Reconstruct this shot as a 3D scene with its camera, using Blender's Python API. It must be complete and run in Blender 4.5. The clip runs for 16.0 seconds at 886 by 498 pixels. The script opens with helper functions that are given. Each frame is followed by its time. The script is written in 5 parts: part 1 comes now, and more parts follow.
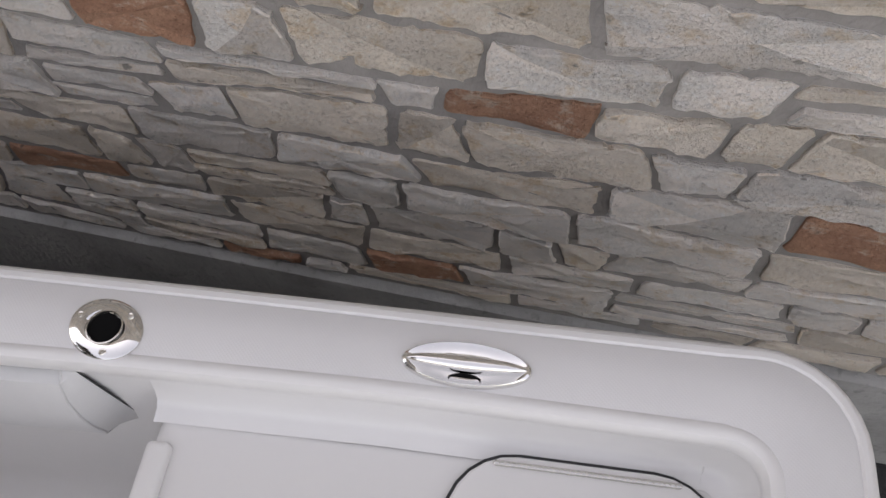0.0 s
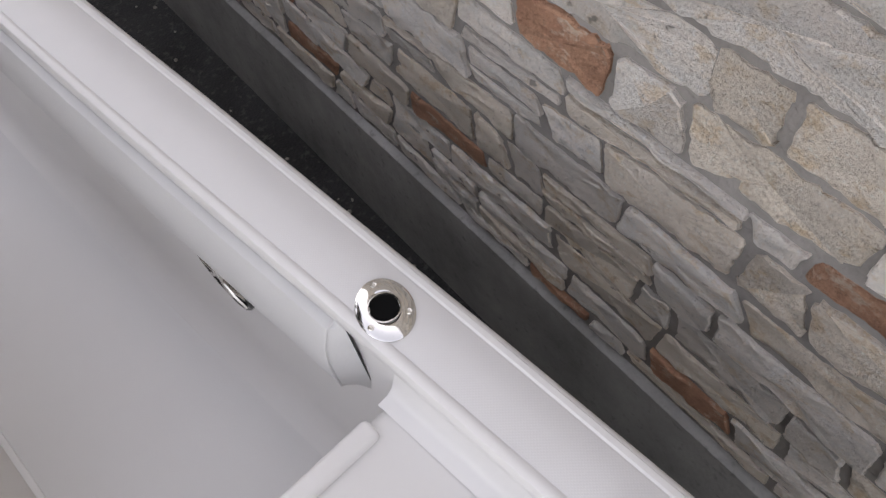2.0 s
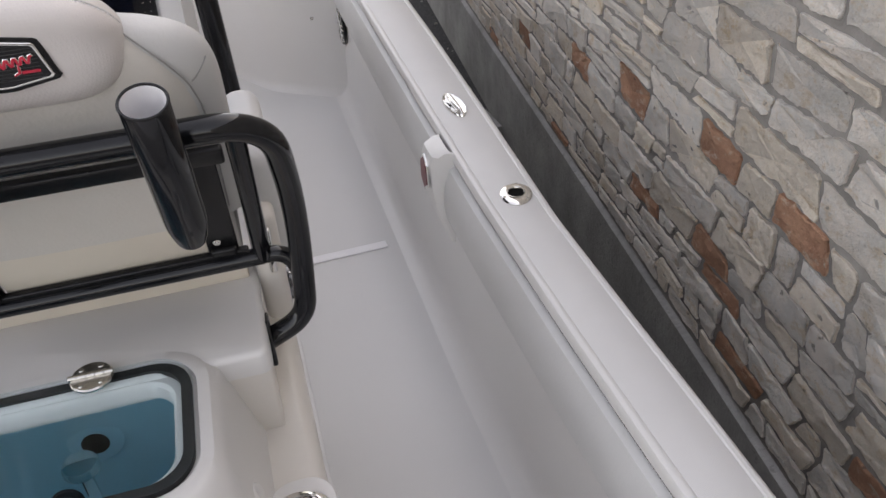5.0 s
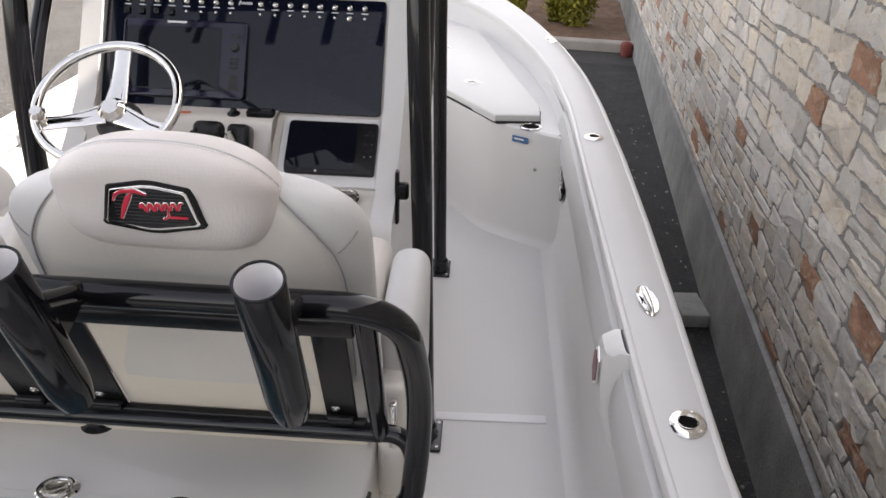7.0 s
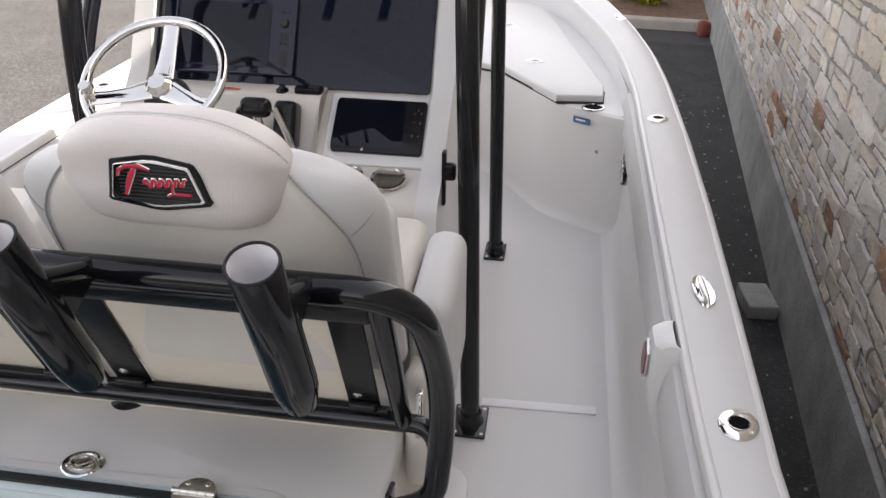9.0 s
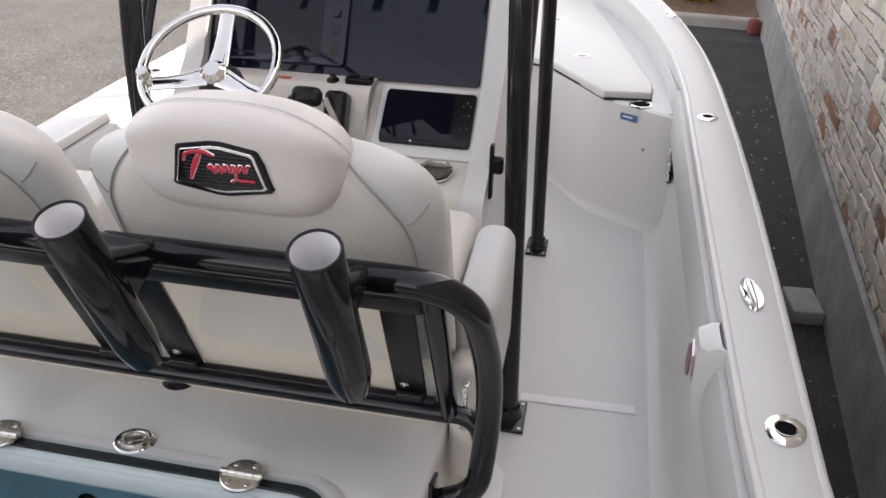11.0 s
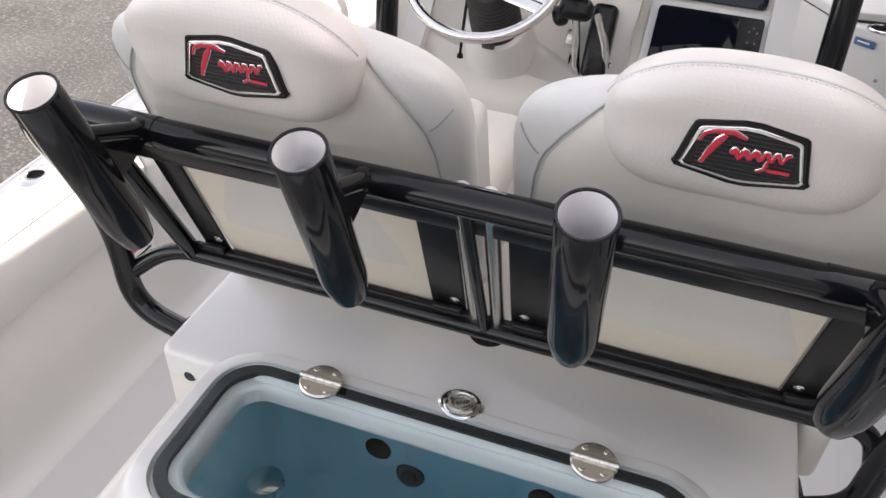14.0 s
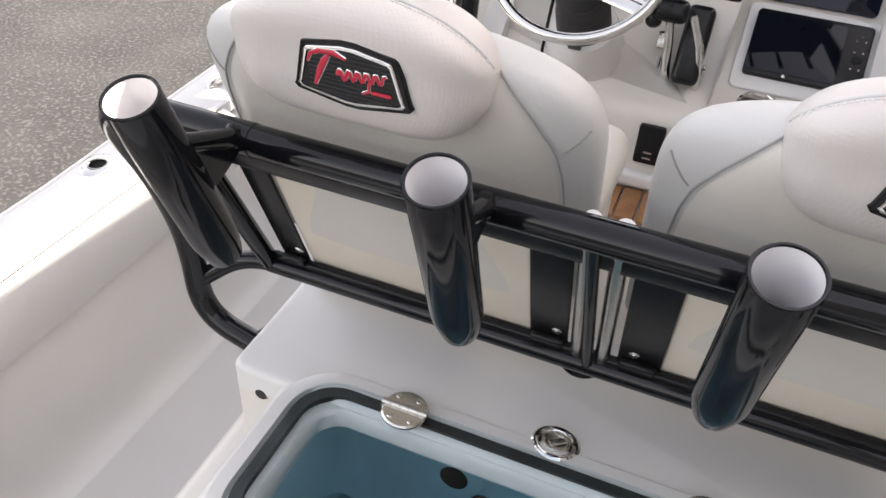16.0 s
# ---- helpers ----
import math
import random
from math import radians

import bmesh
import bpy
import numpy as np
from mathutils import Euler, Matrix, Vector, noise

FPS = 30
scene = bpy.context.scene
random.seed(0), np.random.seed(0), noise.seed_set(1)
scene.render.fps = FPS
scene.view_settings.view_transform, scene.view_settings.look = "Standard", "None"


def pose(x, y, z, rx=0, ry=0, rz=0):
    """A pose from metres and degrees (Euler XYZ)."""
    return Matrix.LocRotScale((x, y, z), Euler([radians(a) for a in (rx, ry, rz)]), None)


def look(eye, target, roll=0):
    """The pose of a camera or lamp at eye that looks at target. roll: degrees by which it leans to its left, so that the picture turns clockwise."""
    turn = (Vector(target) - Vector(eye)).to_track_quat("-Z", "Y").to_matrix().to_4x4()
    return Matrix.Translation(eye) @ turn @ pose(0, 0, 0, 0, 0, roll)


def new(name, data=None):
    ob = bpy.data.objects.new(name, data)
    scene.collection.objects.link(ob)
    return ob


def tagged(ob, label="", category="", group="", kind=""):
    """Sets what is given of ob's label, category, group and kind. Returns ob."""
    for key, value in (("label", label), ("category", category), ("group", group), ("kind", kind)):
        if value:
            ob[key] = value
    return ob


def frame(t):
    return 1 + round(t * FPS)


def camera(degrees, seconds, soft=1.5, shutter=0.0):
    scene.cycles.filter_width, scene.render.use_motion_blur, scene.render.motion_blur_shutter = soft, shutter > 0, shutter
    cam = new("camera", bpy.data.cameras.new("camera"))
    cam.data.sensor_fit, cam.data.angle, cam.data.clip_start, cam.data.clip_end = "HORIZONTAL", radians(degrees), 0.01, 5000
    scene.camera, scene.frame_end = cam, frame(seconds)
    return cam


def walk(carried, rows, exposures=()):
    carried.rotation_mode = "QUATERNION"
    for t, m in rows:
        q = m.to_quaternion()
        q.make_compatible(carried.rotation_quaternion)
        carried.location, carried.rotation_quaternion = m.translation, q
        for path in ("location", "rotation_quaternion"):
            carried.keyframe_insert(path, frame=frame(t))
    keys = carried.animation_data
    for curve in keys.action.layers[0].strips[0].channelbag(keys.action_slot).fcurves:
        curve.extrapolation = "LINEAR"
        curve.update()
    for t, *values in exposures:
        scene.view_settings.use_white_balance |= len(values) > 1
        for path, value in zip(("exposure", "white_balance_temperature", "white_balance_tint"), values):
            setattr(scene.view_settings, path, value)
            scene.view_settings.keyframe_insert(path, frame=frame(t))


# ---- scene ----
cam = camera(58.4, 16.0)
PATH = [
    (0, (0.799, -1.342, 1.518), (1.805, -1.133, -0.197), -4.2),
    (0.5, (0.882, -1.348, 1.519), (1.785, -0.829, -0.188), -6.4),
    (1, (0.904, -1.332, 1.525), (1.698, -0.636, -0.173), -7.2),
    (1.5, (0.904, -1.323, 1.529), (1.634, -0.531, -0.157), -9.2),
    (2, (0.89, -1.304, 1.538), (1.591, -0.42, -0.113), -7.5),
    (2.5, (0.85, -1.239, 1.563), (1.478, -0.151, 0.007), -4.7),
    (3, (0.751, -1.18, 1.614), (1.219, 0.073, 0.127), -5.9),
    (3.5, (0.672, -1.14, 1.625), (1.111, 0.169, 0.178), -5.7),
    (4, (0.603, -1.104, 1.638), (1.023, 0.283, 0.261), -4.9),
    (4.2, (0.584, -1.097, 1.647), (1.004, 0.329, 0.309), -4.7),
    (6.3, (0.55, -1.015, 1.725), (0.806, 0.711, 0.748), 2.4),
    (6.5, (0.578, -0.985, 1.725), (0.744, 0.765, 0.771), 2.3),
    (7, (0.672, -0.918, 1.721), (0.598, 0.864, 0.816), 2.1),
    (7.5, (0.726, -0.89, 1.719), (0.577, 0.912, 0.865), 1.4),
    (8, (0.74, -0.88, 1.711), (0.56, 0.926, 0.872), 2.2),
    (8.5, (0.74, -0.866, 1.7), (0.511, 0.882, 0.755), 2.0),
    (8.7, (0.737, -0.854, 1.697), (0.507, 0.89, 0.746), 1.3),
    (11, (0.708, -0.862, 1.698), (0.376, 0.856, 0.731), 1.3),
    (11.5, (0.685, -0.851, 1.695), (0.317, 0.842, 0.695), 2.8),
    (12, (0.597, -0.832, 1.699), (0.172, 0.825, 0.664), 4.5),
    (12.5, (0.413, -0.811, 1.697), (-0.062, 0.81, 0.625), 1.7),
    (13, (0.253, -0.809, 1.696), (-0.197, 0.766, 0.548), 2.0),
    (13.5, (0.228, -0.789, 1.695), (-0.224, 0.761, 0.514), 2.8),
    (14, (0.217, -0.783, 1.692), (-0.26, 0.741, 0.488), 2.9),
    (14.5, (0.215, -0.784, 1.698), (-0.293, 0.744, 0.512), 2.5),
    (15, (0.198, -0.793, 1.697), (-0.345, 0.736, 0.528), 2.3),
    (15.5, (0.166, -0.77, 1.681), (-0.347, 0.751, 0.488), 2.2),
    (16, (0.084, -0.714, 1.665), (-0.457, 0.766, 0.434), 3.8),
]
walk(cam, [(t, look(e, g, r)) for t, e, g, r in PATH],
     [(0, 1.84, 7300, 17), (0.5, 1.97, 7300, 17), (2.5, 2.05, 7300, 17), (4, 1.90, 7300, 16), (6.5, 2.07, 7300, 15), (8, 2.06, 7300, 15), (12, 2.08, 7300, 15), (13.5, 2.18, 7300, 15), (16, 2.14, 7300, 15)])

# ---- light ----
SUN_EL, SUN_AZ = 40.0, 24.0   # degrees: height, and turn from the wall's side towards the bow
world = bpy.data.worlds.new("sky")
scene.world = world
world.use_nodes = True
wn = world.node_tree.nodes
sky = wn.new("ShaderNodeTexSky")
sky.sky_type, sky.sun_disc = "NISHITA", False
sky.sun_elevation, sky.sun_rotation = radians(SUN_EL), radians(90 - SUN_AZ)
sky.air_density, sky.dust_density = 1.0, 2.0
haze = wn.new("ShaderNodeHueSaturation")   # thin bright cloud: a paler sky
haze.inputs["Saturation"].default_value = 0.42
world.node_tree.links.new(sky.outputs[0], haze.inputs["Color"])
world.node_tree.links.new(haze.outputs[0], wn["Background"].inputs[0])
wn["Background"].inputs[1].default_value = 0.13
sun_data = bpy.data.lights.new("sun", "SUN")
sun_data.energy, sun_data.angle, sun_data.color = 3.6, radians(0.53), (1.0, 0.965, 0.92)
sun = new("sun", sun_data)
sun_dir = Vector((math.cos(radians(SUN_EL)) * math.cos(radians(SUN_AZ)), math.cos(radians(SUN_EL)) * math.sin(radians(SUN_AZ)), math.sin(radians(SUN_EL))))
sun.matrix_basis = look(sun_dir * 30, (0, 0, 0))


# ---- materials ----
def material(name, colour, rough=0.5, metal=0.0, vary=0.0, scale=8.0, bump=0.0, bump_scale=60.0, coat=0.0, spots=None, per_object=0.0, rough_vary=0.0):
    """A procedural surface: base colour with broad and fine variation, grain and gloss."""
    m = bpy.data.materials.new(name)
    m.use_nodes = True
    nt = m.node_tree
    b = nt.nodes["Principled BSDF"]
    b.inputs["Roughness"].default_value, b.inputs["Metallic"].default_value = rough, metal
    b.inputs["Coat Weight"].default_value = coat
    b.inputs["Coat Roughness"].default_value = 0.06
    tc = nt.nodes.new("ShaderNodeTexCoord")
    geo = nt.nodes.new("ShaderNodeNewGeometry")
    src = geo.outputs["Position"]
    col = None
    if vary or spots or per_object:
        big = nt.nodes.new("ShaderNodeTexNoise")
        big.inputs["Scale"].default_value, big.inputs["Detail"].default_value, big.inputs["Roughness"].default_value = scale, 8, 0.65
        nt.links.new(src, big.inputs["Vector"])
        ramp = nt.nodes.new("ShaderNodeMapRange")
        ramp.inputs[1].default_value, ramp.inputs[2].default_value = 0.3, 0.7
        ramp.inputs[3].default_value, ramp.inputs[4].default_value = 1 - vary, 1 + vary
        nt.links.new(big.outputs["Fac"], ramp.inputs[0])
        mix = nt.nodes.new("ShaderNodeVectorMath")
        mix.operation = "SCALE"
        mix.inputs[0].default_value = colour
        nt.links.new(ramp.outputs[0], mix.inputs["Scale"])
        col = mix.outputs[0]
        if per_object:
            info = nt.nodes.new("ShaderNodeObjectInfo")
            r2 = nt.nodes.new("ShaderNodeMapRange")
            r2.inputs[3].default_value, r2.inputs[4].default_value = 1 - per_object, 1 + per_object
            nt.links.new(info.outputs["Random"], r2.inputs[0])
            m2 = nt.nodes.new("ShaderNodeVectorMath")
            m2.operation = "SCALE"
            nt.links.new(col, m2.inputs[0])
            nt.links.new(r2.outputs[0], m2.inputs["Scale"])
            col = m2.outputs[0]
        if spots:
            sc, thr, scol, amt = spots
            fine = nt.nodes.new("ShaderNodeTexNoise")
            fine.inputs["Scale"].default_value, fine.inputs["Detail"].default_value = sc, 5
            nt.links.new(src, fine.inputs["Vector"])
            r3 = nt.nodes.new("ShaderNodeMapRange")
            r3.inputs[1].default_value, r3.inputs[2].default_value, r3.inputs[4].default_value = thr, thr + 0.12, amt
            nt.links.new(fine.outputs["Fac"], r3.inputs[0])
            mx = nt.nodes.new("ShaderNodeMix")
            mx.data_type = "RGBA"
            nt.links.new(r3.outputs[0], mx.inputs[0])
            nt.links.new(col, mx.inputs[6])
            mx.inputs[7].default_value = (*scol, 1)
            col = mx.outputs[2]
        nt.links.new(col, b.inputs["Base Color"])
    else:
        b.inputs["Base Color"].default_value = (*colour, 1)
    if rough_vary:
        rn = nt.nodes.new("ShaderNodeTexNoise")
        rn.inputs["Scale"].default_value, rn.inputs["Detail"].default_value = 14, 6
        nt.links.new(src, rn.inputs["Vector"])
        rr = nt.nodes.new("ShaderNodeMapRange")
        rr.inputs[1].default_value, rr.inputs[2].default_value = 0.3, 0.7
        rr.inputs[3].default_value, rr.inputs[4].default_value = max(rough - rough_vary, 0.02), rough + rough_vary
        nt.links.new(rn.outputs["Fac"], rr.inputs[0])
        nt.links.new(rr.outputs[0], b.inputs["Roughness"])
    if bump:
        bn = nt.nodes.new("ShaderNodeTexNoise")
        bn.inputs["Scale"].default_value, bn.inputs["Detail"].default_value = bump_scale, 6
        nt.links.new(src, bn.inputs["Vector"])
        bu = nt.nodes.new("ShaderNodeBump")
        bu.inputs["Strength"].default_value, bu.inputs["Distance"].default_value = 1.0, bump
        nt.links.new(bn.outputs["Fac"], bu.inputs["Height"])
        nt.links.new(bu.outputs[0], b.inputs["Normal"])
    return m


def textured(name, colour, rough, cell, depth, kind="CHECKER"):
    """Moulded non-skid or woven vinyl: a fine regular relief in millimetres on a plain colour."""
    m = material(name, colour, rough, vary=0.03, scale=3.0)
    nt = m.node_tree
    b = nt.nodes["Principled BSDF"]
    geo = nt.nodes.new("ShaderNodeNewGeometry")
    v = nt.nodes.new("ShaderNodeTexVoronoi")
    v.feature, v.distance = "F1", "CHEBYCHEV"
    v.inputs["Scale"].default_value, v.inputs["Randomness"].default_value = 1 / cell, 0.0
    rot = nt.nodes.new("ShaderNodeMapping")
    rot.inputs["Rotation"].default_value = (0.0, 0.0, radians(45))
    nt.links.new(geo.outputs["Position"], rot.inputs["Vector"])
    nt.links.new(rot.outputs[0], v.inputs["Vector"])
    bu = nt.nodes.new("ShaderNodeBump")
    bu.inputs["Strength"].default_value, bu.inputs["Distance"].default_value = 0.8, depth
    nt.links.new(v.outputs["Distance"], bu.inputs["Height"])
    nt.links.new(bu.outputs[0], b.inputs["Normal"])
    return m


GEL = material("white_gelcoat", (0.670, 0.658, 0.642), 0.30, vary=0.012, scale=1.2, coat=0.12, rough_vary=0.012)
GEL_WARM = material("cream_gelcoat", (0.66, 0.625, 0.575), 0.30, vary=0.012, scale=1.2, coat=0.12, rough_vary=0.012)
NONSKID = textured("non_skid", (0.64, 0.63, 0.62), 0.42, 0.0036, 0.0003)
DECK = material("deck_gelcoat", (0.62, 0.612, 0.60), 0.36, vary=0.015, scale=1.4, bump=0.0004, bump_scale=420, rough_vary=0.02)
VINYL = textured("vinyl_weave", (0.64, 0.60, 0.58), 0.37, 0.0046, 0.0007)
VINYL_PLAIN = material("smooth_vinyl", (0.60, 0.57, 0.525), 0.45, vary=0.03, scale=6, bump=0.0006, bump_scale=160)
VINYL_SIDE = material("grey_vinyl", (0.56, 0.555, 0.545), 0.45, vary=0.03, scale=6, bump=0.0006, bump_scale=160)
PANEL = material("cream_panel", (0.68, 0.62, 0.53), 0.58, vary=0.03, scale=4)
# shade of the seam grooves put into the grey of thin cords
SEAM_GREY = material("seam_groove_grey", (0.30, 0.295, 0.285), 0.6, vary=0.1, scale=60)
POWDER = material("black_powder_coat", (0.006, 0.0065, 0.0085), 0.09, vary=0.15, scale=20)
POWDER.node_tree.nodes["Principled BSDF"].inputs["Specular IOR Level"].default_value = 0.42
BLACK = material("black_plastic", (0.008, 0.008, 0.009), 0.27, vary=0.1, scale=30)
BLACK.node_tree.nodes["Principled BSDF"].inputs["Specular IOR Level"].default_value = 0.32
RUBBER = material("black_rubber", (0.02, 0.02, 0.021), 0.6, vary=0.1, scale=30)
CHROME = material("polished_steel", (0.78, 0.77, 0.75), 0.07, 1.0, vary=0.04, scale=30)
STEEL = material("brushed_steel", (0.62, 0.60, 0.56), 0.22, 1.0, vary=0.06, scale=60)
LINER = material("white_liner", (0.80, 0.79, 0.80), 0.45, vary=0.02, scale=20)
# near-black: on shallow hole discs the shade of a deep hole is its colour
HOLE = material("hole_shade_black", (0.004, 0.004, 0.004), 0.9, vary=0.1, scale=30)
HOLE.node_tree.nodes["Principled BSDF"].inputs["Specular IOR Level"].default_value = 0.12
SCREEN = material("display_glass", (0.005, 0.006, 0.011), 0.04, vary=0.05, scale=5)
NAVY = material("navy_gloss_plastic", (0.007, 0.006, 0.022), 0.10, vary=0.05, scale=20)
DASH = material("dash_acrylic", (0.005, 0.007, 0.016), 0.035, vary=0.05, scale=5)
for _m in (SCREEN, DASH):
    _m.node_tree.nodes["Principled BSDF"].inputs["Specular IOR Level"].default_value = 0.34
BLUE_WELL = material("blue_well_gelcoat", (0.33, 0.57, 0.65), 0.3, vary=0.04, scale=4)
RED = material("red_enamel", (0.55, 0.02, 0.05), 0.3, vary=0.05, scale=40)
ASPHALT = material("asphalt", (0.040, 0.039, 0.038), 0.9, vary=0.35, scale=1.6, bump=0.006, bump_scale=180, spots=(46, 0.52, (0.15, 0.145, 0.14), 0.5))
CONCRETE = material("concrete", (0.27, 0.265, 0.255), 0.88, vary=0.34, scale=3.2, bump=0.004, bump_scale=70, spots=(40, 0.60, (0.12, 0.12, 0.118), 0.5))
MORTAR = material("mortar", (0.255, 0.238, 0.222), 0.92, vary=0.2, scale=9, bump=0.004, bump_scale=90)


def stone_material(name, colour, other, stain, per):
    """Split limestone: patches of tint, stains, pits, bedded split-face relief; each stone a shade and pattern of its own."""
    m = bpy.data.materials.new(name)
    m.use_nodes = True
    nt = m.node_tree
    L = nt.links.new
    b = nt.nodes["Principled BSDF"]
    b.inputs["Roughness"].default_value = 0.88
    b.inputs["Specular IOR Level"].default_value = 0.25
    geo = nt.nodes.new("ShaderNodeNewGeometry")
    info = nt.nodes.new("ShaderNodeObjectInfo")
    add = nt.nodes.new("ShaderNodeMath")
    add.operation = "ADD"
    L(info.outputs["Random"], add.inputs[0])
    L(geo.outputs["Random Per Island"], add.inputs[1])
    fr = nt.nodes.new("ShaderNodeMath")
    fr.operation = "FRACT"
    L(add.outputs[0], fr.inputs[0])
    far = nt.nodes.new("ShaderNodeVectorMath")   # every stone cut from another place of the rock
    far.operation = "SCALE"
    far.inputs[0].default_value = (37.0, 53.0, 41.0)
    L(fr.outputs[0], far.inputs["Scale"])
    at = nt.nodes.new("ShaderNodeVectorMath")
    at.operation = "ADD"
    L(geo.outputs["Position"], at.inputs[0])
    L(far.outputs[0], at.inputs[1])
    bed = nt.nodes.new("ShaderNodeMapping")      # bedding: finer upwards than along the course
    bed.inputs["Scale"].default_value = (1.0, 1.0, 1.5)
    L(at.outputs[0], bed.inputs["Vector"])

    def nz(scale, detail, rough=0.6):
        n = nt.nodes.new("ShaderNodeTexNoise")
        n.inputs["Scale"].default_value, n.inputs["Detail"].default_value, n.inputs["Roughness"].default_value = scale, detail, rough
        L(bed.outputs[0], n.inputs["Vector"])
        return n.outputs["Fac"]

    def span(src, a, b_, c, d):
        r = nt.nodes.new("ShaderNodeMapRange")
        for k, v in enumerate((a, b_, c, d)):
            r.inputs[k + 1].default_value = v
        L(src, r.inputs[0])
        return r.outputs[0]

    def blend(f, a, c):
        mx = nt.nodes.new("ShaderNodeMix")
        mx.data_type = "RGBA"
        L(f, mx.inputs[0])
        for sock, v in ((mx.inputs[6], a), (mx.inputs[7], c)):
            if isinstance(v, tuple):
                sock.default_value = (*v, 1)
            else:
                L(v, sock)
        return mx.outputs[2]

    col = blend(span(nz(7, 8, 0.7), 0.43, 0.57, 0, 1), colour, other)
    col = blend(span(nz(12, 7, 0.75), 0.54, 0.63, 0, 0.8), col, stain)
    col = blend(span(nz(40, 6, 0.8), 0.58, 0.68, 0, 0.65), col, tuple(v * 0.48 for v in other))
    col = blend(span(nz(95, 4, 0.7), 0.55, 0.68, 0, 0.55), col, tuple(min(v * 1.3, 0.8) for v in colour))
    col = blend(span(nz(24, 3, 0.5), 0.69, 0.74, 0, 0.8), col, tuple(v * 0.35 for v in other))
    sc = nt.nodes.new("ShaderNodeVectorMath")
    sc.operation = "SCALE"
    L(col, sc.inputs[0])
    L(span(fr.outputs[0], 0, 1, 1 - per, 1 + per), sc.inputs["Scale"])
    L(sc.outputs[0], b.inputs["Base Color"])
    last = None
    for scale, dist in ((13, 0.007), (40, 0.013), (130, 0.006)):
        bu = nt.nodes.new("ShaderNodeBump")
        bu.inputs["Strength"].default_value, bu.inputs["Distance"].default_value = 1.0, dist
        L(nz(scale, 6, 0.72), bu.inputs["Height"])
        if last:
            L(last, bu.inputs["Normal"])
        last = bu.outputs[0]
    L(last, b.inputs["Normal"])
    return m


STONE = stone_material("limestone", (0.80, 0.73, 0.655), (0.70, 0.665, 0.615), (0.66, 0.54, 0.40), 0.20)
STONE_WARM = stone_material("tan_limestone", (0.77, 0.68, 0.57), (0.70, 0.625, 0.535), (0.60, 0.46, 0.30), 0.20)
STONE_RED = stone_material("rust_limestone", (0.50, 0.285, 0.185), (0.40, 0.215, 0.14), (0.64, 0.53, 0.42), 0.2)
TEAK = material("teak", (0.30, 0.14, 0.06), 0.5, vary=0.3, scale=20, bump=0.001, bump_scale=80)

GLASS = bpy.data.materials.new("clear_acrylic")   # thin pane: straight through, with a weak gloss at its face
GLASS.use_nodes = True
_t = GLASS.node_tree
_t.nodes.remove(_t.nodes["Principled BSDF"])
_clear, _gloss = _t.nodes.new("ShaderNodeBsdfTransparent"), _t.nodes.new("ShaderNodeBsdfGlossy")
_clear.inputs["Color"].default_value = (0.93, 0.965, 0.975, 1)
_gloss.inputs["Roughness"].default_value = 0.03
_both = _t.nodes.new("ShaderNodeMixShader")
_both.inputs[0].default_value = 0.015
_t.links.new(_clear.outputs[0], _both.inputs[1])
_t.links.new(_gloss.outputs[0], _both.inputs[2])
_t.links.new(_both.outputs[0], _t.nodes["Material Output"].inputs["Surface"])


# ---- mesh helpers ----
def mesh_of(bm, name, mat, smooth=True):
    bmesh.ops.recalc_face_normals(bm, faces=bm.faces)
    me = bpy.data.meshes.new(name)
    bm.to_mesh(me)
    bm.free()
    me.materials.append(mat)
    if smooth:
        me.shade_smooth()
        me.set_sharp_from_angle(angle=radians(38))
    return me


def part(name, bm, mat, parent=None, label="", smooth=True):
    ob = new(name, mesh_of(bm, name, mat, smooth))
    if parent:
        ob.parent = parent
    if label:
        tagged(ob, label)
    return ob


def thing(name, label, category, group="", kind="", at=None):
    ob = tagged(new(name), label, category, group, kind)
    ob.empty_display_size = 0.05
    if at is not None:
        ob.matrix_basis = at
    return ob


def rbox(sx, sy, sz, r=0.01, at=None, seg=3, bm=None):
    """A box centred at the origin with rounded edges, then moved by at."""
    own = bmesh.new()
    bmesh.ops.create_cube(own, size=1)
    bmesh.ops.scale(own, vec=(sx, sy, sz), verts=own.verts)
    if r > 0:
        bmesh.ops.bevel(own, geom=own.edges[:], offset=min(r, 0.49 * min(sx, sy, sz)), segments=seg, profile=0.5, affect="EDGES")
    if at is not None:
        own.transform(at)
    return join(bm, own)


def join(bm, own):
    if bm is None:
        return own
    me = bpy.data.meshes.new("tmp")
    own.to_mesh(me)
    own.free()
    bm.from_mesh(me)
    bpy.data.meshes.remove(me)
    return bm


def sweep(points, radius, sides=16, bm=None, cap=True, squash=1.0):
    """A round bar along points (radius: one number, or one for each point)."""
    own = bmesh.new()
    pts = [Vector(p) for p in points]
    rads = radius if hasattr(radius, "__len__") else [radius] * len(pts)
    rings = []
    up = None
    for i, p in enumerate(pts):
        d = (pts[min(i + 1, len(pts) - 1)] - pts[max(i - 1, 0)]).normalized()
        if up is None:
            up = Vector((0, 0, 1)) if abs(d.z) < 0.9 else Vector((0, 1, 0))
        side = d.cross(up).normalized()
        up = side.cross(d).normalized()
        rings.append([own.verts.new(p + (side * math.cos(a) + up * math.sin(a) * squash) * rads[i]) for a in (2 * math.pi * k / sides for k in range(sides))])
    for a, b in zip(rings, rings[1:]):
        for k in range(sides):
            own.faces.new((a[k], a[(k + 1) % sides], b[(k + 1) % sides], b[k]))
    if cap:
        own.faces.new(rings[0][::-1])
        own.faces.new(rings[-1])
    return join(bm, own)


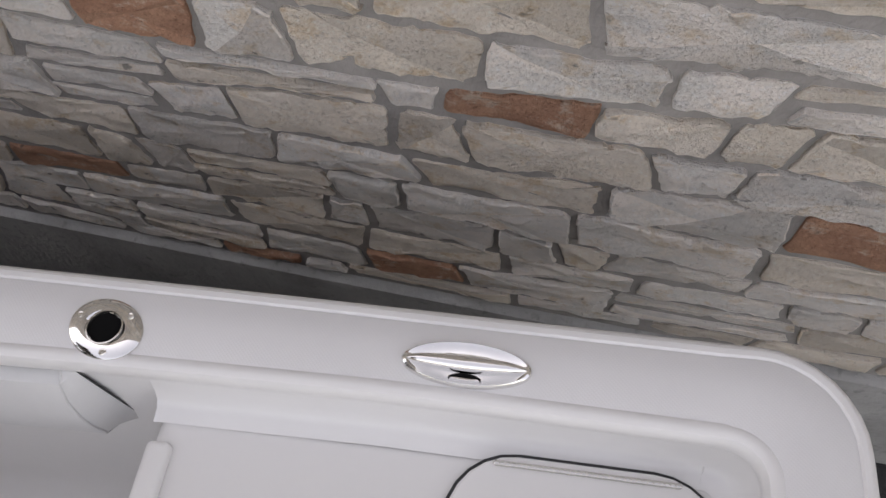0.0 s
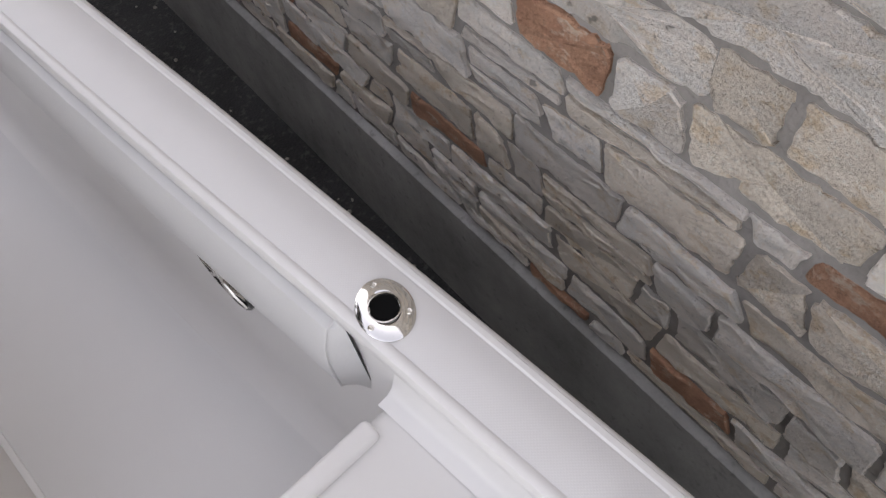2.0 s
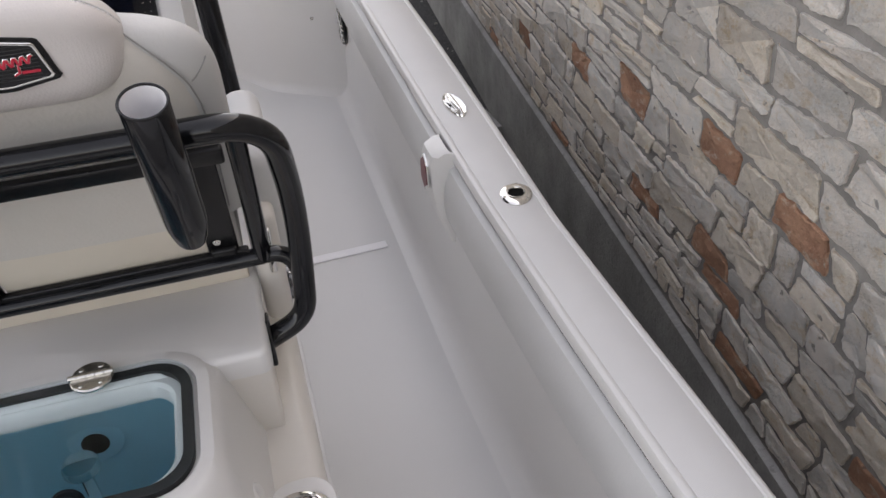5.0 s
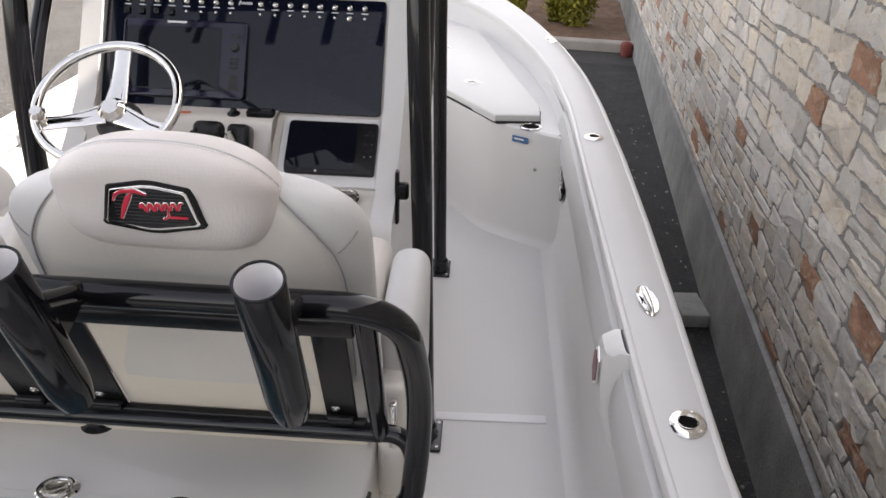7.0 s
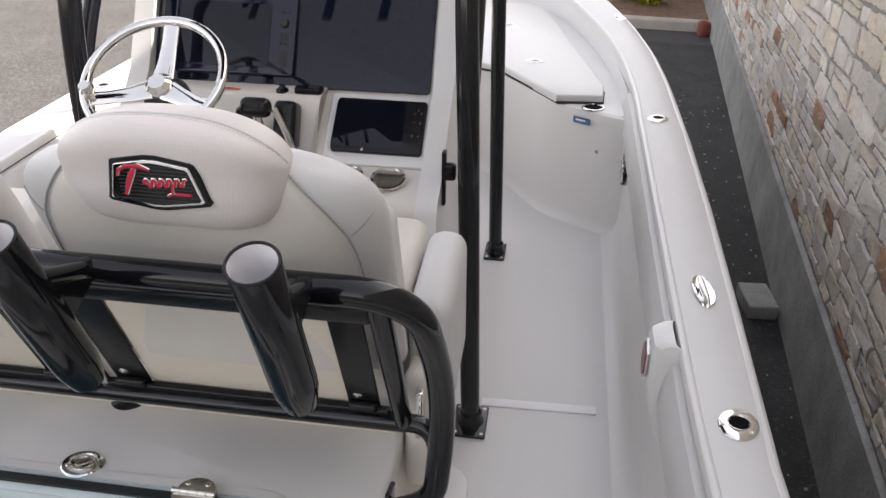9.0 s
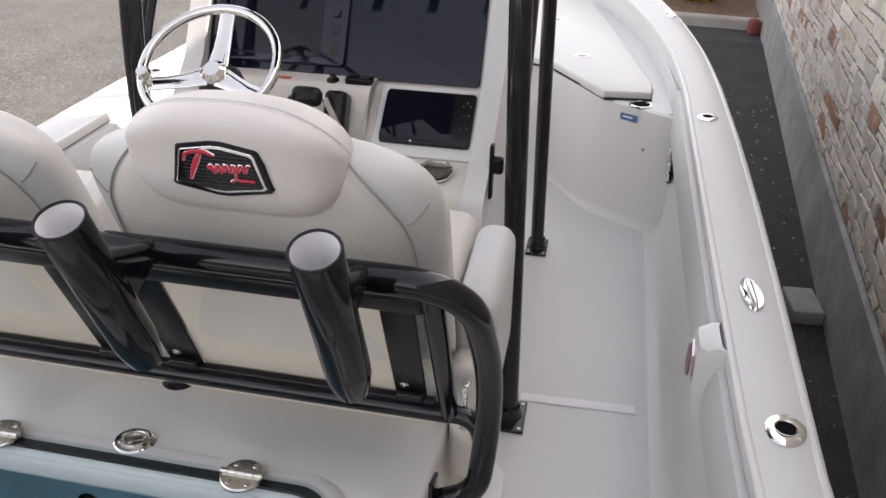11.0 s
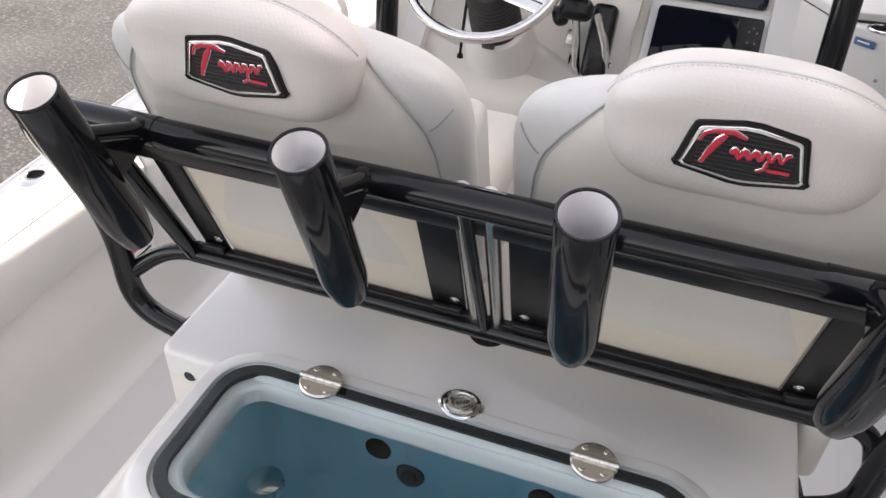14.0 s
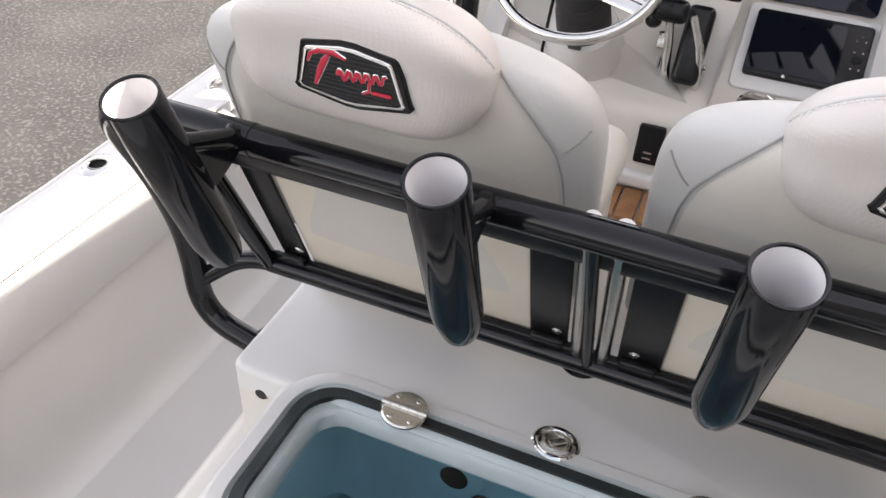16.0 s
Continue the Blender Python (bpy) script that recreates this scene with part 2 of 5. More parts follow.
def bend(points, r=0.08, n=6):
    """Points with each inner corner replaced by an arc of about radius r."""
    pts = [Vector(p) for p in points]
    out = [pts[0]]
    for a, b, c in zip(pts, pts[1:], pts[2:]):
        u, v = (a - b), (c - b)
        ru = min(r, 0.49 * u.length, 0.49 * v.length)
        p, q = b + u.normalized() * ru, b + v.normalized() * ru
        for k in range(n + 1):
            s = k / n
            out.append(p * (1 - s) ** 2 + b * 2 * s * (1 - s) + q * s * s)
    out.append(pts[-1])
    return out


def lathe(profile, sides=28, bm=None, at=None, sx=1.0, sy=1.0):
    """A turned body from (radius, height) pairs; sx, sy make it oval."""
    own = bmesh.new()
    rings = []
    for r, z in profile:
        if r < 1e-6:
            rings.append([own.verts.new((0, 0, z))])
        else:
            rings.append([own.verts.new((r * sx * math.cos(2 * math.pi * k / sides), r * sy * math.sin(2 * math.pi * k / sides), z)) for k in range(sides)])
    for a, b in zip(rings, rings[1:]):
        for k in range(sides):
            q = (k + 1) % sides
            if len(a) == 1 and len(b) == 1:
                continue
            if len(a) == 1:
                own.faces.new((a[0], b[q], b[k]))
            elif len(b) == 1:
                own.faces.new((a[k], a[q], b[0]))
            else:
                own.faces.new((a[k], a[q], b[q], b[k]))
    if at is not None:
        own.transform(at)
    return join(bm, own)


def rrect(w, h, r, n=6):
    """The outline of a rounded rectangle, centred."""
    out = []
    for cx, cy, a0 in ((w / 2 - r, h / 2 - r, 0), (-w / 2 + r, h / 2 - r, 90), (-w / 2 + r, -h / 2 + r, 180), (w / 2 - r, -h / 2 + r, 270)):
        for k in range(n + 1):
            a = radians(a0 + 90 * k / n)
            out.append((cx + r * math.cos(a), cy + r * math.sin(a)))
    return out


def slab(outline, z0, z1, r=0.0, at=None, bm=None, hole=None):
    """A plate from an outline, rounded at its upper rim by r; with a hole outline of as many points, a ring."""
    own = bmesh.new()
    steps = [(0.0, z0)]
    if r > 0:
        steps += [(r * (1 - math.cos(radians(a))), z1 - r + r * math.sin(radians(a))) for a in (0, 30, 60, 90)]
    else:
        steps += [(0.0, z1)]
    n = len(outline)
    cx, cy = sum(p[0] for p in outline) / n, sum(p[1] for p in outline) / n

    def ring(ol, inset, z):
        out = []
        for i, (x, y) in enumerate(ol):
            ax, ay = ol[i - 1]
            bx, by = ol[(i + 1) % n]
            tx, ty = bx - ax, by - ay
            ln = math.hypot(tx, ty) or 1
            out.append(own.verts.new((x - ty / ln * inset, y + tx / ln * inset, z)))
        return out

    rings = [ring(outline, i, z) for i, z in steps]
    for a, b in zip(rings, rings[1:]):
        for k in range(n):
            own.faces.new((a[k], a[(k + 1) % n], b[(k + 1) % n], b[k]))
    if hole:
        top, bot = ring(hole, 0, z1), ring(hole, 0, z0)
        for k in range(n):
            q = (k + 1) % n
            own.faces.new((rings[-1][k], rings[-1][q], top[q], top[k]))
            own.faces.new((top[k], top[q], bot[q], bot[k]))
            own.faces.new((bot[k], bot[q], rings[0][q], rings[0][k]))
    else:
        own.faces.new(rings[-1])
        own.faces.new(rings[0][::-1])
    if at is not None:
        own.transform(at)
    return join(bm, own)


def skin(rows, closed=False, bm=None):
    """A surface through rows of points, each row as long as the others."""
    own = bmesh.new()
    vs = [[own.verts.new(p) for p in row] for row in rows]
    for a, b in zip(vs, vs[1:]):
        for k in range(len(a) - (0 if closed else 1)):
            q = (k + 1) % len(a)
            own.faces.new((a[k], a[q], b[q], b[k]))
    return join(bm, own)


def interp(y, table):
    """Smooth value at y from (y, value) pairs."""
    if y <= table[0][0]:
        return table[0][1]
    for (a, va), (b, vb) in zip(table, table[1:]):
        if y <= b:
            s = (y - a) / (b - a)
            return va + (vb - va) * s
    return table[-1][1]


# ---- ground and wall ----
GROUND_Z, GROUND_TILT = -0.575, -0.004
WALL_A, WALL_B = 1.745, 0.092      # face of the wall: x = A + B * y
# unseen top, its height set by where the shadow should cross the boat
WALL_TOP = 3.35


def ground_z(y):
    return GROUND_Z + GROUND_TILT * y


ys = [-60, -30, -12, -6, -3, 0, 3, 6, 9, 12, 20, 40, 200]
rows = [[(x, y, ground_z(max(min(y, 16), -12)) + (0.02 * noise.noise((x * 0.3, y * 0.3, 0)))) for x in (-200, -60, -25, -12, -8, -5, -3, -1, 1, 3, 6, 20, 200)] for y in ys]
ground = part("ground", skin(rows), ASPHALT, label="weathered grey asphalt yard with pale aggregate")
tagged(ground, category="ground", kind="structure")

# darker asphalt colour, laid as a strip from under the hull to the wall
ALLEY = material("dark_asphalt", (0.019, 0.019, 0.0195), 0.82, vary=0.75, scale=3.4, bump=0.010, bump_scale=110, spots=(48, 0.56, (0.085, 0.082, 0.078), 0.6))
alley = part("alley_paving", skin([[(x, y, ground_z(y) + 0.028) for x in (0.2, 0.9, 1.3, WALL_A + WALL_B * y + 0.02)] for y in (-6.9, -3, 0, 3, 6, 8.86)]), ALLEY, label="near-black asphalt strip along the wall")
tagged(alley, category="paving", kind="structure")

# boat shape: half beam outside, inside of the gunwale, and sheer
OUTER = [(-1.7, 1.242), (-1.0, 1.241), (-0.3, 1.235), (0.35, 1.222), (0.95, 1.242), (1.5, 1.256), (2.1, 1.262), (2.8, 1.252), (3.3, 1.222), (3.85, 1.150), (4.5, 1.02), (5.09, 0.87), (5.65, 0.66), (6.08, 0.45), (6.3, 0.27), (6.42, 0.06)]
INNER = [(-1.7, 1.112), (-1.2, 1.117), (-0.8, 1.108), (-0.34, 1.090), (0.0, 1.080), (0.5, 1.069), (1.2, 1.072), (2.65, 1.080), (2.9, 1.066), (3.2, 1.050), (3.7, 0.975), (4.1, 0.885), (4.5, 0.775), (4.9, 0.62), (5.15, 0.47), (5.36, 0.28), (5.48, 0.04)]
SHEER = [(-1.8, 0.62), (0.0, 0.620), (1.0, 0.633), (2.2, 0.652), (3.8, 0.69), (5.0, 0.715), (6.4, 0.74)]

def along(table, y0, y1, n):
    return [(interp(y, table), y) for y in (y0 + (y1 - y0) * k / (n - 1) for k in range(n))]


def resample(pts, n):
    ln = [0.0]
    for a, b in zip(pts, pts[1:]):
        ln.append(ln[-1] + math.dist(a, b))
    out, j = [], 0
    for k in range(n):
        s = ln[-1] * k / (n - 1)
        while j < len(pts) - 2 and ln[j + 1] < s:
            j += 1
        u = (s - ln[j]) / (ln[j + 1] - ln[j])
        out.append(tuple(a + (b - a) * u for a, b in zip(pts[j], pts[j + 1])))
    return out


def smooth_line(pts, times=3):
    for _ in range(times):
        pts = [pts[0]] + [tuple((a + 2 * b + c) / 4 for a, b, c in zip(p, q, r)) for p, q, r in zip(pts, pts[1:], pts[2:])] + [pts[-1]]
    return pts


def corner(cx, cy, r, n=8):
    """Stern corner: an arc from the transom to the side."""
    return [(cx + r * math.sin(radians(90 * k / n)), cy - r * math.cos(radians(90 * k / n))) for k in range(n + 1)]


# ---- boat ----
STERN_Y = -1.758
o_stern = [(0.0, STERN_Y), (0.5, STERN_Y)] + corner(1.242 - 0.12, STERN_Y + 0.12, 0.12)
i_stern = [(0.0, STERN_Y + 0.125), (0.5, STERN_Y + 0.125)] + corner(1.112 - 0.042, STERN_Y + 0.125 + 0.042, 0.042)
o_mid, i_mid = along(OUTER, -1.589, 2.62, 42), along(INNER, -1.589, 2.62, 42)
o_bow = smooth_line(resample(along(OUTER, 2.68, 6.42, 60) + [(0.0, 6.45)], 46))
i_bow = smooth_line(resample(along(INNER, 2.68, 5.48, 60) + [(0.0, 5.49)], 46))
EDGE_O, EDGE_I = o_stern + o_mid + o_bow, i_stern + i_mid + i_bow
N_STERN, N_MID = len(o_stern), len(o_mid)


PORT = 0.07   # the port side lies this much further from the line of the livewell


def mir(side, x):
    """x outboard on the starboard side, or its twin on the port side."""
    return x if side > 0 else -x - PORT * min(1.0, max(x, 0.0) / 0.3)


def strip(profile, lo=0, hi=None, side=1):
    """Sweeps a profile along the gunwale: profile(w, z) gives (distance outboard of the inner edge, height)."""
    rows = []
    for (ox, oy), (ix, iy) in list(zip(EDGE_O, EDGE_I))[lo:hi]:
        d = Vector((ox - ix, oy - iy))
        w = d.length
        d.normalize()
        z = interp(oy, SHEER)
        rows.append([(mir(side, ix + d.x * u), iy + d.y * u, zz) for u, zz in profile(w, z)])
    return skin(rows)


boat = thing("boat", "white fibreglass bay boat standing beside the stone wall", "boat")
LO, HI = N_STERN + 7, N_STERN + N_MID
for side in (1, -1):
    part("gunwale_inner_edge", strip(lambda w, z: [(0.012, z - 0.060), (0.012, z - 0.040), (0.003, z - 0.037), (0.0, z - 0.03), (0.0, z - 0.010), (0.003, z - 0.003), (0.009, z), (0.017, z - 0.0005), (0.020, z - 0.002)], side=side), GEL, boat)
    part("gunwale_top", strip(lambda w, z: [(0.020, z - 0.002), (0.024, z - 0.001), (w * 0.5, z), (w - 0.028, z - 0.001), (w - 0.024, z - 0.003)], side=side), NONSKID, boat, "fine non-skid gunwale top")
    part("gunwale_outer_edge", strip(lambda w, z: [(w - 0.024, z - 0.003), (w - 0.021, z - 0.0005), (w - 0.013, z - 0.001), (w - 0.011, z - 0.004), (w - 0.009, z - 0.0045), (w - 0.003, z - 0.010), (w, z - 0.022), (w, z - 0.05), (w - 0.006, z - 0.06)], side=side), GEL, boat)
    part("rub_rail", strip(lambda w, z: [(w - 0.006, z - 0.058), (w + 0.001, z - 0.064), (w + 0.003, z - 0.08), (w + 0.001, z - 0.096), (w - 0.008, z - 0.10)], side=side), LINER, boat)
    hull_rows = []
    for (ox, oy) in EDGE_O:
        z = interp(oy, SHEER)
        k = min(max((oy - 2.0) / 4.3, 0), 1)
        zk = min(ground_z(oy) + 0.008 + 0.9 * k ** 3, z - 0.3)
        hull_rows.append([(mir(side, ox * f), oy - (0.0 if oy < 5 else (0.25 * (1 - f))), z - 0.09 + (zk - z + 0.09) * g) for f, g in ((0.995, 0), (0.985, 0.2), (0.955, 0.5), (0.91, 0.72), (0.88, 0.76), (0.45, 0.9), (0.0, 1.0))])
    part("hull_side", skin(hull_rows), GEL, boat)
    part("cockpit_liner", strip(lambda w, z: [(0.012, z - 0.060), (0.012, 0.50), (0.004, 0.42), (-0.002, 0.30), (-0.008, 0.10), (-0.014, 0.055), (-0.028, 0.025), (-0.05, 0.006), (-0.08, 0.0)], LO, HI + 1, side), GEL, boat)
    part("bow_liner", strip(lambda w, z: [(0.012, z - 0.060), (0.008, z - 0.075), (0.002, 0.605), (-0.004, 0.580), (-0.012, 0.565), (-0.022, 0.5545)], HI - 1, None, side), GEL, boat)
    part("stern_liner", strip(lambda w, z: [(0.012, z - 0.060), (0.010, z - 0.075), (0.006, 0.528), (0.000, 0.513), (-0.010, 0.505), (-0.028, 0.5022)], 0, LO + 1, side), GEL, boat)

part("sole", skin([[(mir(1 if k >= 0 else -1, abs(k) * (interp(y, INNER) - 0.074)), y, 0.0) for k in np.linspace(-1, 1, 9)] for y in np.linspace(-1.05, 3.5, 12)]), DECK, boat, "pale non-skid cockpit floor")
for s in (1, -1):
    part("deck_stripe", rbox(0.375, 0.040, 0.008, 0.002, pose(mir(s, 0.765), 1.226, 0.0015, 0, 0, s * 2.0)), LINER, boat, "smooth white stripe across the floor")

AFT_Z, AFT_Y = 0.502, -0.875
part("aft_deck", rbox(2.275, 0.84, 0.52, 0.022, pose(-0.035, AFT_Y - 0.42, AFT_Z - 0.26), 4), GEL, boat)
part("aft_deck_lip", rbox(2.18, 0.034, 0.022, 0.009, pose(-0.035, AFT_Y - 0.017, AFT_Z + 0.003), 4), GEL, boat)

DECK_Z = 0.555
bulk = smooth_line(resample([(1.075, 2.54), (0.98, 2.585), (0.87, 2.655), (0.71, 2.76), (0.59, 2.96), (0.47, 3.16), (0.35, 3.26), (0.2, 3.30), (0.0, 3.3)], 34), 2)
inner_line = resample([(x - 0.006, y) for x, y in EDGE_I[HI - 2:]], 34)
for side in (1, -1):
    part("bow_bulkhead", skin([[(mir(side, x), y + dy, z) for dy, z in ((-0.05, 0.0), (-0.028, 0.012), (-0.012, 0.045), (0.0, 0.12), (0.01, DECK_Z - 0.03), (0.016, DECK_Z - 0.008), (0.035, DECK_Z))] for x, y in bulk]), GEL, boat)
    rows_d = []
    for (x, y), (ix, iy) in zip(bulk, inner_line):
        rows_d.append([(mir(side, x + (ix - x) * s), y + 0.035 + (iy - y - 0.035) * s, DECK_Z) for s in (0, 0.25, 0.5, 0.75, 1.0)])
    part("bow_deck", skin(rows_d), DECK, boat)
    part("bow_step_corner", rbox(0.09, 0.20, 0.08, 0.012, pose(mir(side, 1.050), 2.74, DECK_Z - 0.044)), GEL, boat)


def plate_screw(parent, x, y, z, n=(0, 0, 1), r=0.0042, mat=None, bm=None):
    """A small domed screw head; with bm it is joined to it, else a part of its own."""
    turn = Vector(n).to_track_quat("Z", "Y").to_matrix().to_4x4()
    own = lathe([(0, 0.0018), (r * 0.35, 0.0017), (r * 0.4, 0.0010), (r * 0.8, 0.0013), (r, 0.0)], 10, None, Matrix.Translation((x, y, z)) @ turn)
    if bm is not None:
        return join(bm, own)
    return part("screw", own, mat or STEEL, parent)


# bolsters along the cockpit sides, with the moulded bridge and its badge
BOLSTER = [(0.011, -0.042), (-0.012, -0.052), (-0.026, -0.085), (-0.032, -0.12), (-0.033, -0.16), (-0.028, -0.20), (-0.012, -0.215), (0.006, -0.217)]


def bolster(side, y0, y1, cut=0.0):
    """A pad from y0 to y1; cut: length of the slanting cut at its aft end."""
    ob = thing("coaming_bolster", "cream vinyl padded bolster along the cockpit side", "bolster", "coaming bolsters")
    stops = [(0.0, 0.02), (0.4, 0.42), (0.8, 0.80), (1.0, 0.96), (1.2, 1.0)] if cut else [(0.0, 0.02), (0.006, 0.72), (0.016, 1.0)]
    spans = [(y0 + d * (cut or 1.0), f) for d, f in stops]
    start = spans[-1][0]
    spans += [(start + (y1 - 0.02 - start) * k / 20, 1.0) for k in range(1, 21)] + [(y1 - 0.012, 0.92), (y1 - 0.004, 0.6), (y1, 0.02)]
    rows = []
    for y, f in spans:
        z = interp(y, SHEER)
        rows.append([(mir(side, interp(y, INNER) + 0.008 + (u - 0.008) * f), y + (0.038 * max(0.0, (y0 + 0.11 - y) / 0.11) ** 10 * dz / 0.2 if cut else 0.0), z + dz) for u, dz in BOLSTER])
    part("pad", skin(rows), VINYL_SIDE, ob)
    # black beads paint in the shadow line under the lip and at the end
    part("pad_gap", sweep([(mir(side, interp(q[0][1], INNER) + 0.006), q[0][1], q[0][2] + 0.002) for q in rows[1:-1]], 0.0022, 6), RUBBER, ob, "thin black bead drawn as the shadowed gap above the pad")
    if cut:
        part("end_gap", sweep([Vector(p) for p in rows[0][:6]], 0.0010, 6), RUBBER, ob, "thin black bead drawn as the shadowed gap at the pad's end")
    part("end_seam", sweep([Vector(p) for p in rows[3 if cut else 2]], 0.0022, 8), VINYL_SIDE, ob)
    return ob


for s in (1, -1):
    bolster(s, -0.770, 0.73, 0.012)
    bolster(s, 0.835, 2.76)
    br = thing("coaming_bridge", "white moulded bridge between bolsters with a small badge", "bridge", "coaming bridges")
    z0 = 0.63
    rows = []
    for y, f in ((0.720, 0.0), (0.727, 0.75), (0.740, 0.97), (0.76, 1.0), (0.80, 1.0), (0.825, 0.97), (0.838, 0.75), (0.845, 0.0)):
        rows.append([(mir(s, 1.078 - (1.078 - x - 0.008) * f), y, z) for x, z in ((1.055, z0 - 0.004), (1.03, z0 - 0.006), (1.008, z0 - 0.016), (1.000, z0 - 0.04), (1.004, z0 - 0.12), (1.02, z0 - 0.22), (1.048, z0 - 0.30))])
    part("bridge_body", skin(rows), GEL, br)
    badge_m = Matrix.Translation((mir(s, 1.0085), 0.785, z0 - 0.085)) @ pose(0, 0, 0, 90, 0, -s * 90)
    hexa = [(0.42, -0.26), (0.38, 0.30), (0.0, 0.52), (-0.38, 0.30), (-0.42, -0.26), (0.0, -0.50)]
    part("badge_frame", slab([(x * 0.115, y * 0.115) for x, y in ((p[0] * 0.75, p[1]) for p in hexa)], 0, 0.006, 0.002, badge_m), CHROME, br, "chrome badge rim")
    part("badge_face", slab([(x * 0.095, y * 0.095) for x, y in ((p[0] * 0.75, p[1]) for p in hexa)], 0, 0.0075, 0.0, badge_m), material("dull_red", (0.16, 0.03, 0.035), 0.35, vary=0.1, scale=40), br, "dull red badge face")

# sides of the stern deck: hatch with a piano hinge
hatch = thing("deck_hatch", "white rounded hatch lid flush in the aft deck", "hatch", at=pose(0.885, -1.445, AFT_Z))
part("gasket", slab(rrect(0.43, 0.35, 0.09), -0.002, 0.004, 0.0), RUBBER, hatch, "dark rubber seal")
part("lid", slab(rrect(0.42, 0.34, 0.085), 0.0, 0.012, 0.004), GEL, hatch)
hinge = part("piano_hinge", rbox(0.004, 0.235, 0.006, 0.001, pose(0.198, 0.0, 0.011)), STEEL, hatch, "steel piano hinge")
for k in range(34):
    part("knuckle", sweep([(0.198, -0.115 + k * 0.0068, 0.0135), (0.198, -0.115 + k * 0.0068 + 0.0058, 0.0135)], 0.0040, 8), STEEL, hinge)


# ---- deck hardware ----
def flush_holder(x, y, z, turn=0.0, cap=False, tilt=0.0, sx=1.0):
    """An angled flush rod holder: oval flange with three screws and a near-black disc for the tube's shaded depth."""
    ob = thing("flush_rod_holder", "polished steel flush rod holder with an oval flange", "rod holder", "flush rod holders", at=pose(x, y, z, tilt, 0, turn))
    part("flange", lathe([(0.0225, 0.004), (0.025, 0.0062), (0.030, 0.0062), (0.043, 0.0035), (0.0455, 0.0012), (0.0455, -0.001)], 36, sx=0.88, sy=1.13), CHROME, ob)
    part("rim", lathe([(0.0205, -0.002), (0.0212, 0.005), (0.0220, 0.0068), (0.024, 0.0065)], 32), STEEL, ob)
    part("tube", lathe([(0.0213, 0.0045), (0.0208, 0.0030), (0.0, 0.0026)], 28), HOLE, ob, "near-black disc painted as the tube's shaded inside")
    for a in (90, 210, 330):
        plate_screw(ob, 0.0315 * math.cos(radians(a)), 0.0395 * math.sin(radians(a)), 0.0048, r=0.005)
    if cap:
        part("cap", slab(rrect(0.03, 0.045, 0.012), 0.003, 0.012, 0.003, pose(-0.010, 0.054, 0, 0, 0, -55)), RUBBER, ob, "black rubber cap hanging beside it")
        part("cap_tether", sweep([(-0.012, 0.040, 0.008), (-0.020, 0.034, 0.008), (-0.028, 0.028, 0.007)], 0.005, 8), RUBBER, ob)
    return ob


def cleat(x, y, z, turn=0.0):
    """A pull-up cleat lying flush: oval base, a raised ridge along it and a finger notch."""
    ob = thing("pull_up_cleat", "polished steel oval pull-up cleat lying flush", "cleat", "pull-up cleats", at=pose(x, y, z, 0, 0, turn))
    part("base", lathe([(0.0, 0.0015), (0.55, 0.0015), (0.80, 0.0035), (0.93, 0.0062), (0.98, 0.0040), (1.0, -0.001)], 40, sx=0.029, sy=0.080), CHROME, ob)
    rows = []
    for k in range(17):
        v = -1 + 2 * k / 16
        w = 0.0105 * (1 - v * v) ** 0.45 + 0.0006
        h = 0.012 * (1 - v ** 6) + 0.003
        rows.append([(w * u, 0.076 * v, h * (1 - abs(u) ** 2.5) ** 0.6 + 0.001) for u in (-1, -0.85, -0.6, -0.3, 0, 0.3, 0.6, 0.85, 1)])
    part("horn", skin(rows), CHROME, ob)
    # shade of the notch put into a black disc
    part("finger_notch", lathe([(0.0, 0.0005), (0.8, 0.0008), (1.0, 0.0022)], 20, at=pose(-0.019, 0, 0.0012), sx=0.0075, sy=0.020), HOLE, ob)
    return ob


for s in (1, -1):
    flush_holder(mir(s, 1.158), -0.825, 0.6205, 20 * -s)
    flush_holder(mir(s, 1.157), 0.468, 0.6265, 20 * -s)
    flush_holder(mir(s, 1.155), 2.295, 0.6545, 20 * -s)
    cleat(mir(s, 1.166), -1.284, 0.6205)
    cleat(mir(s, 1.156), 0.981, 0.6335, 2 * s)
    cleat(mir(s, 1.075), 3.985, 0.6945, 14 * s)


def speaker(side, x, y, z, r=0.086):
    ob = thing("speaker", "black round speaker with a spoked grille in the cockpit side", "speaker", "speakers", at=pose(x, y, z, 90, 0, -side * 90))
    part("bezel", lathe([(r, 0.0), (r, 0.006), (r * 0.96, 0.010), (r * 0.88, 0.006), (r * 0.86, 0.001)], 36), BLACK, ob)
    part("cone", lathe([(r * 0.88, 0.002), (r * 0.5, -0.012), (r * 0.2, -0.004), (0, 0.0)], 30), HOLE, ob)
    for k in range(8):
        a = 2 * math.pi * k / 8
        part("spoke", sweep([(r * 0.2 * math.cos(a), r * 0.2 * math.sin(a), 0.010), (r * 0.55 * math.cos(a), r * 0.55 * math.sin(a), 0.011), (r * 0.92 * math.cos(a), r * 0.92 * math.sin(a), 0.007)], 0.0042, 6), STEEL, ob)
    part("hub", lathe([(0, 0.016), (r * 0.18, 0.014), (r * 0.24, 0.008)], 18), STEEL, ob)
    return ob


for s in (1, -1):
    speaker(s, mir(s, 1.084), -0.425, 0.375)
    speaker(s, mir(s, 1.070), 2.50, 0.36)

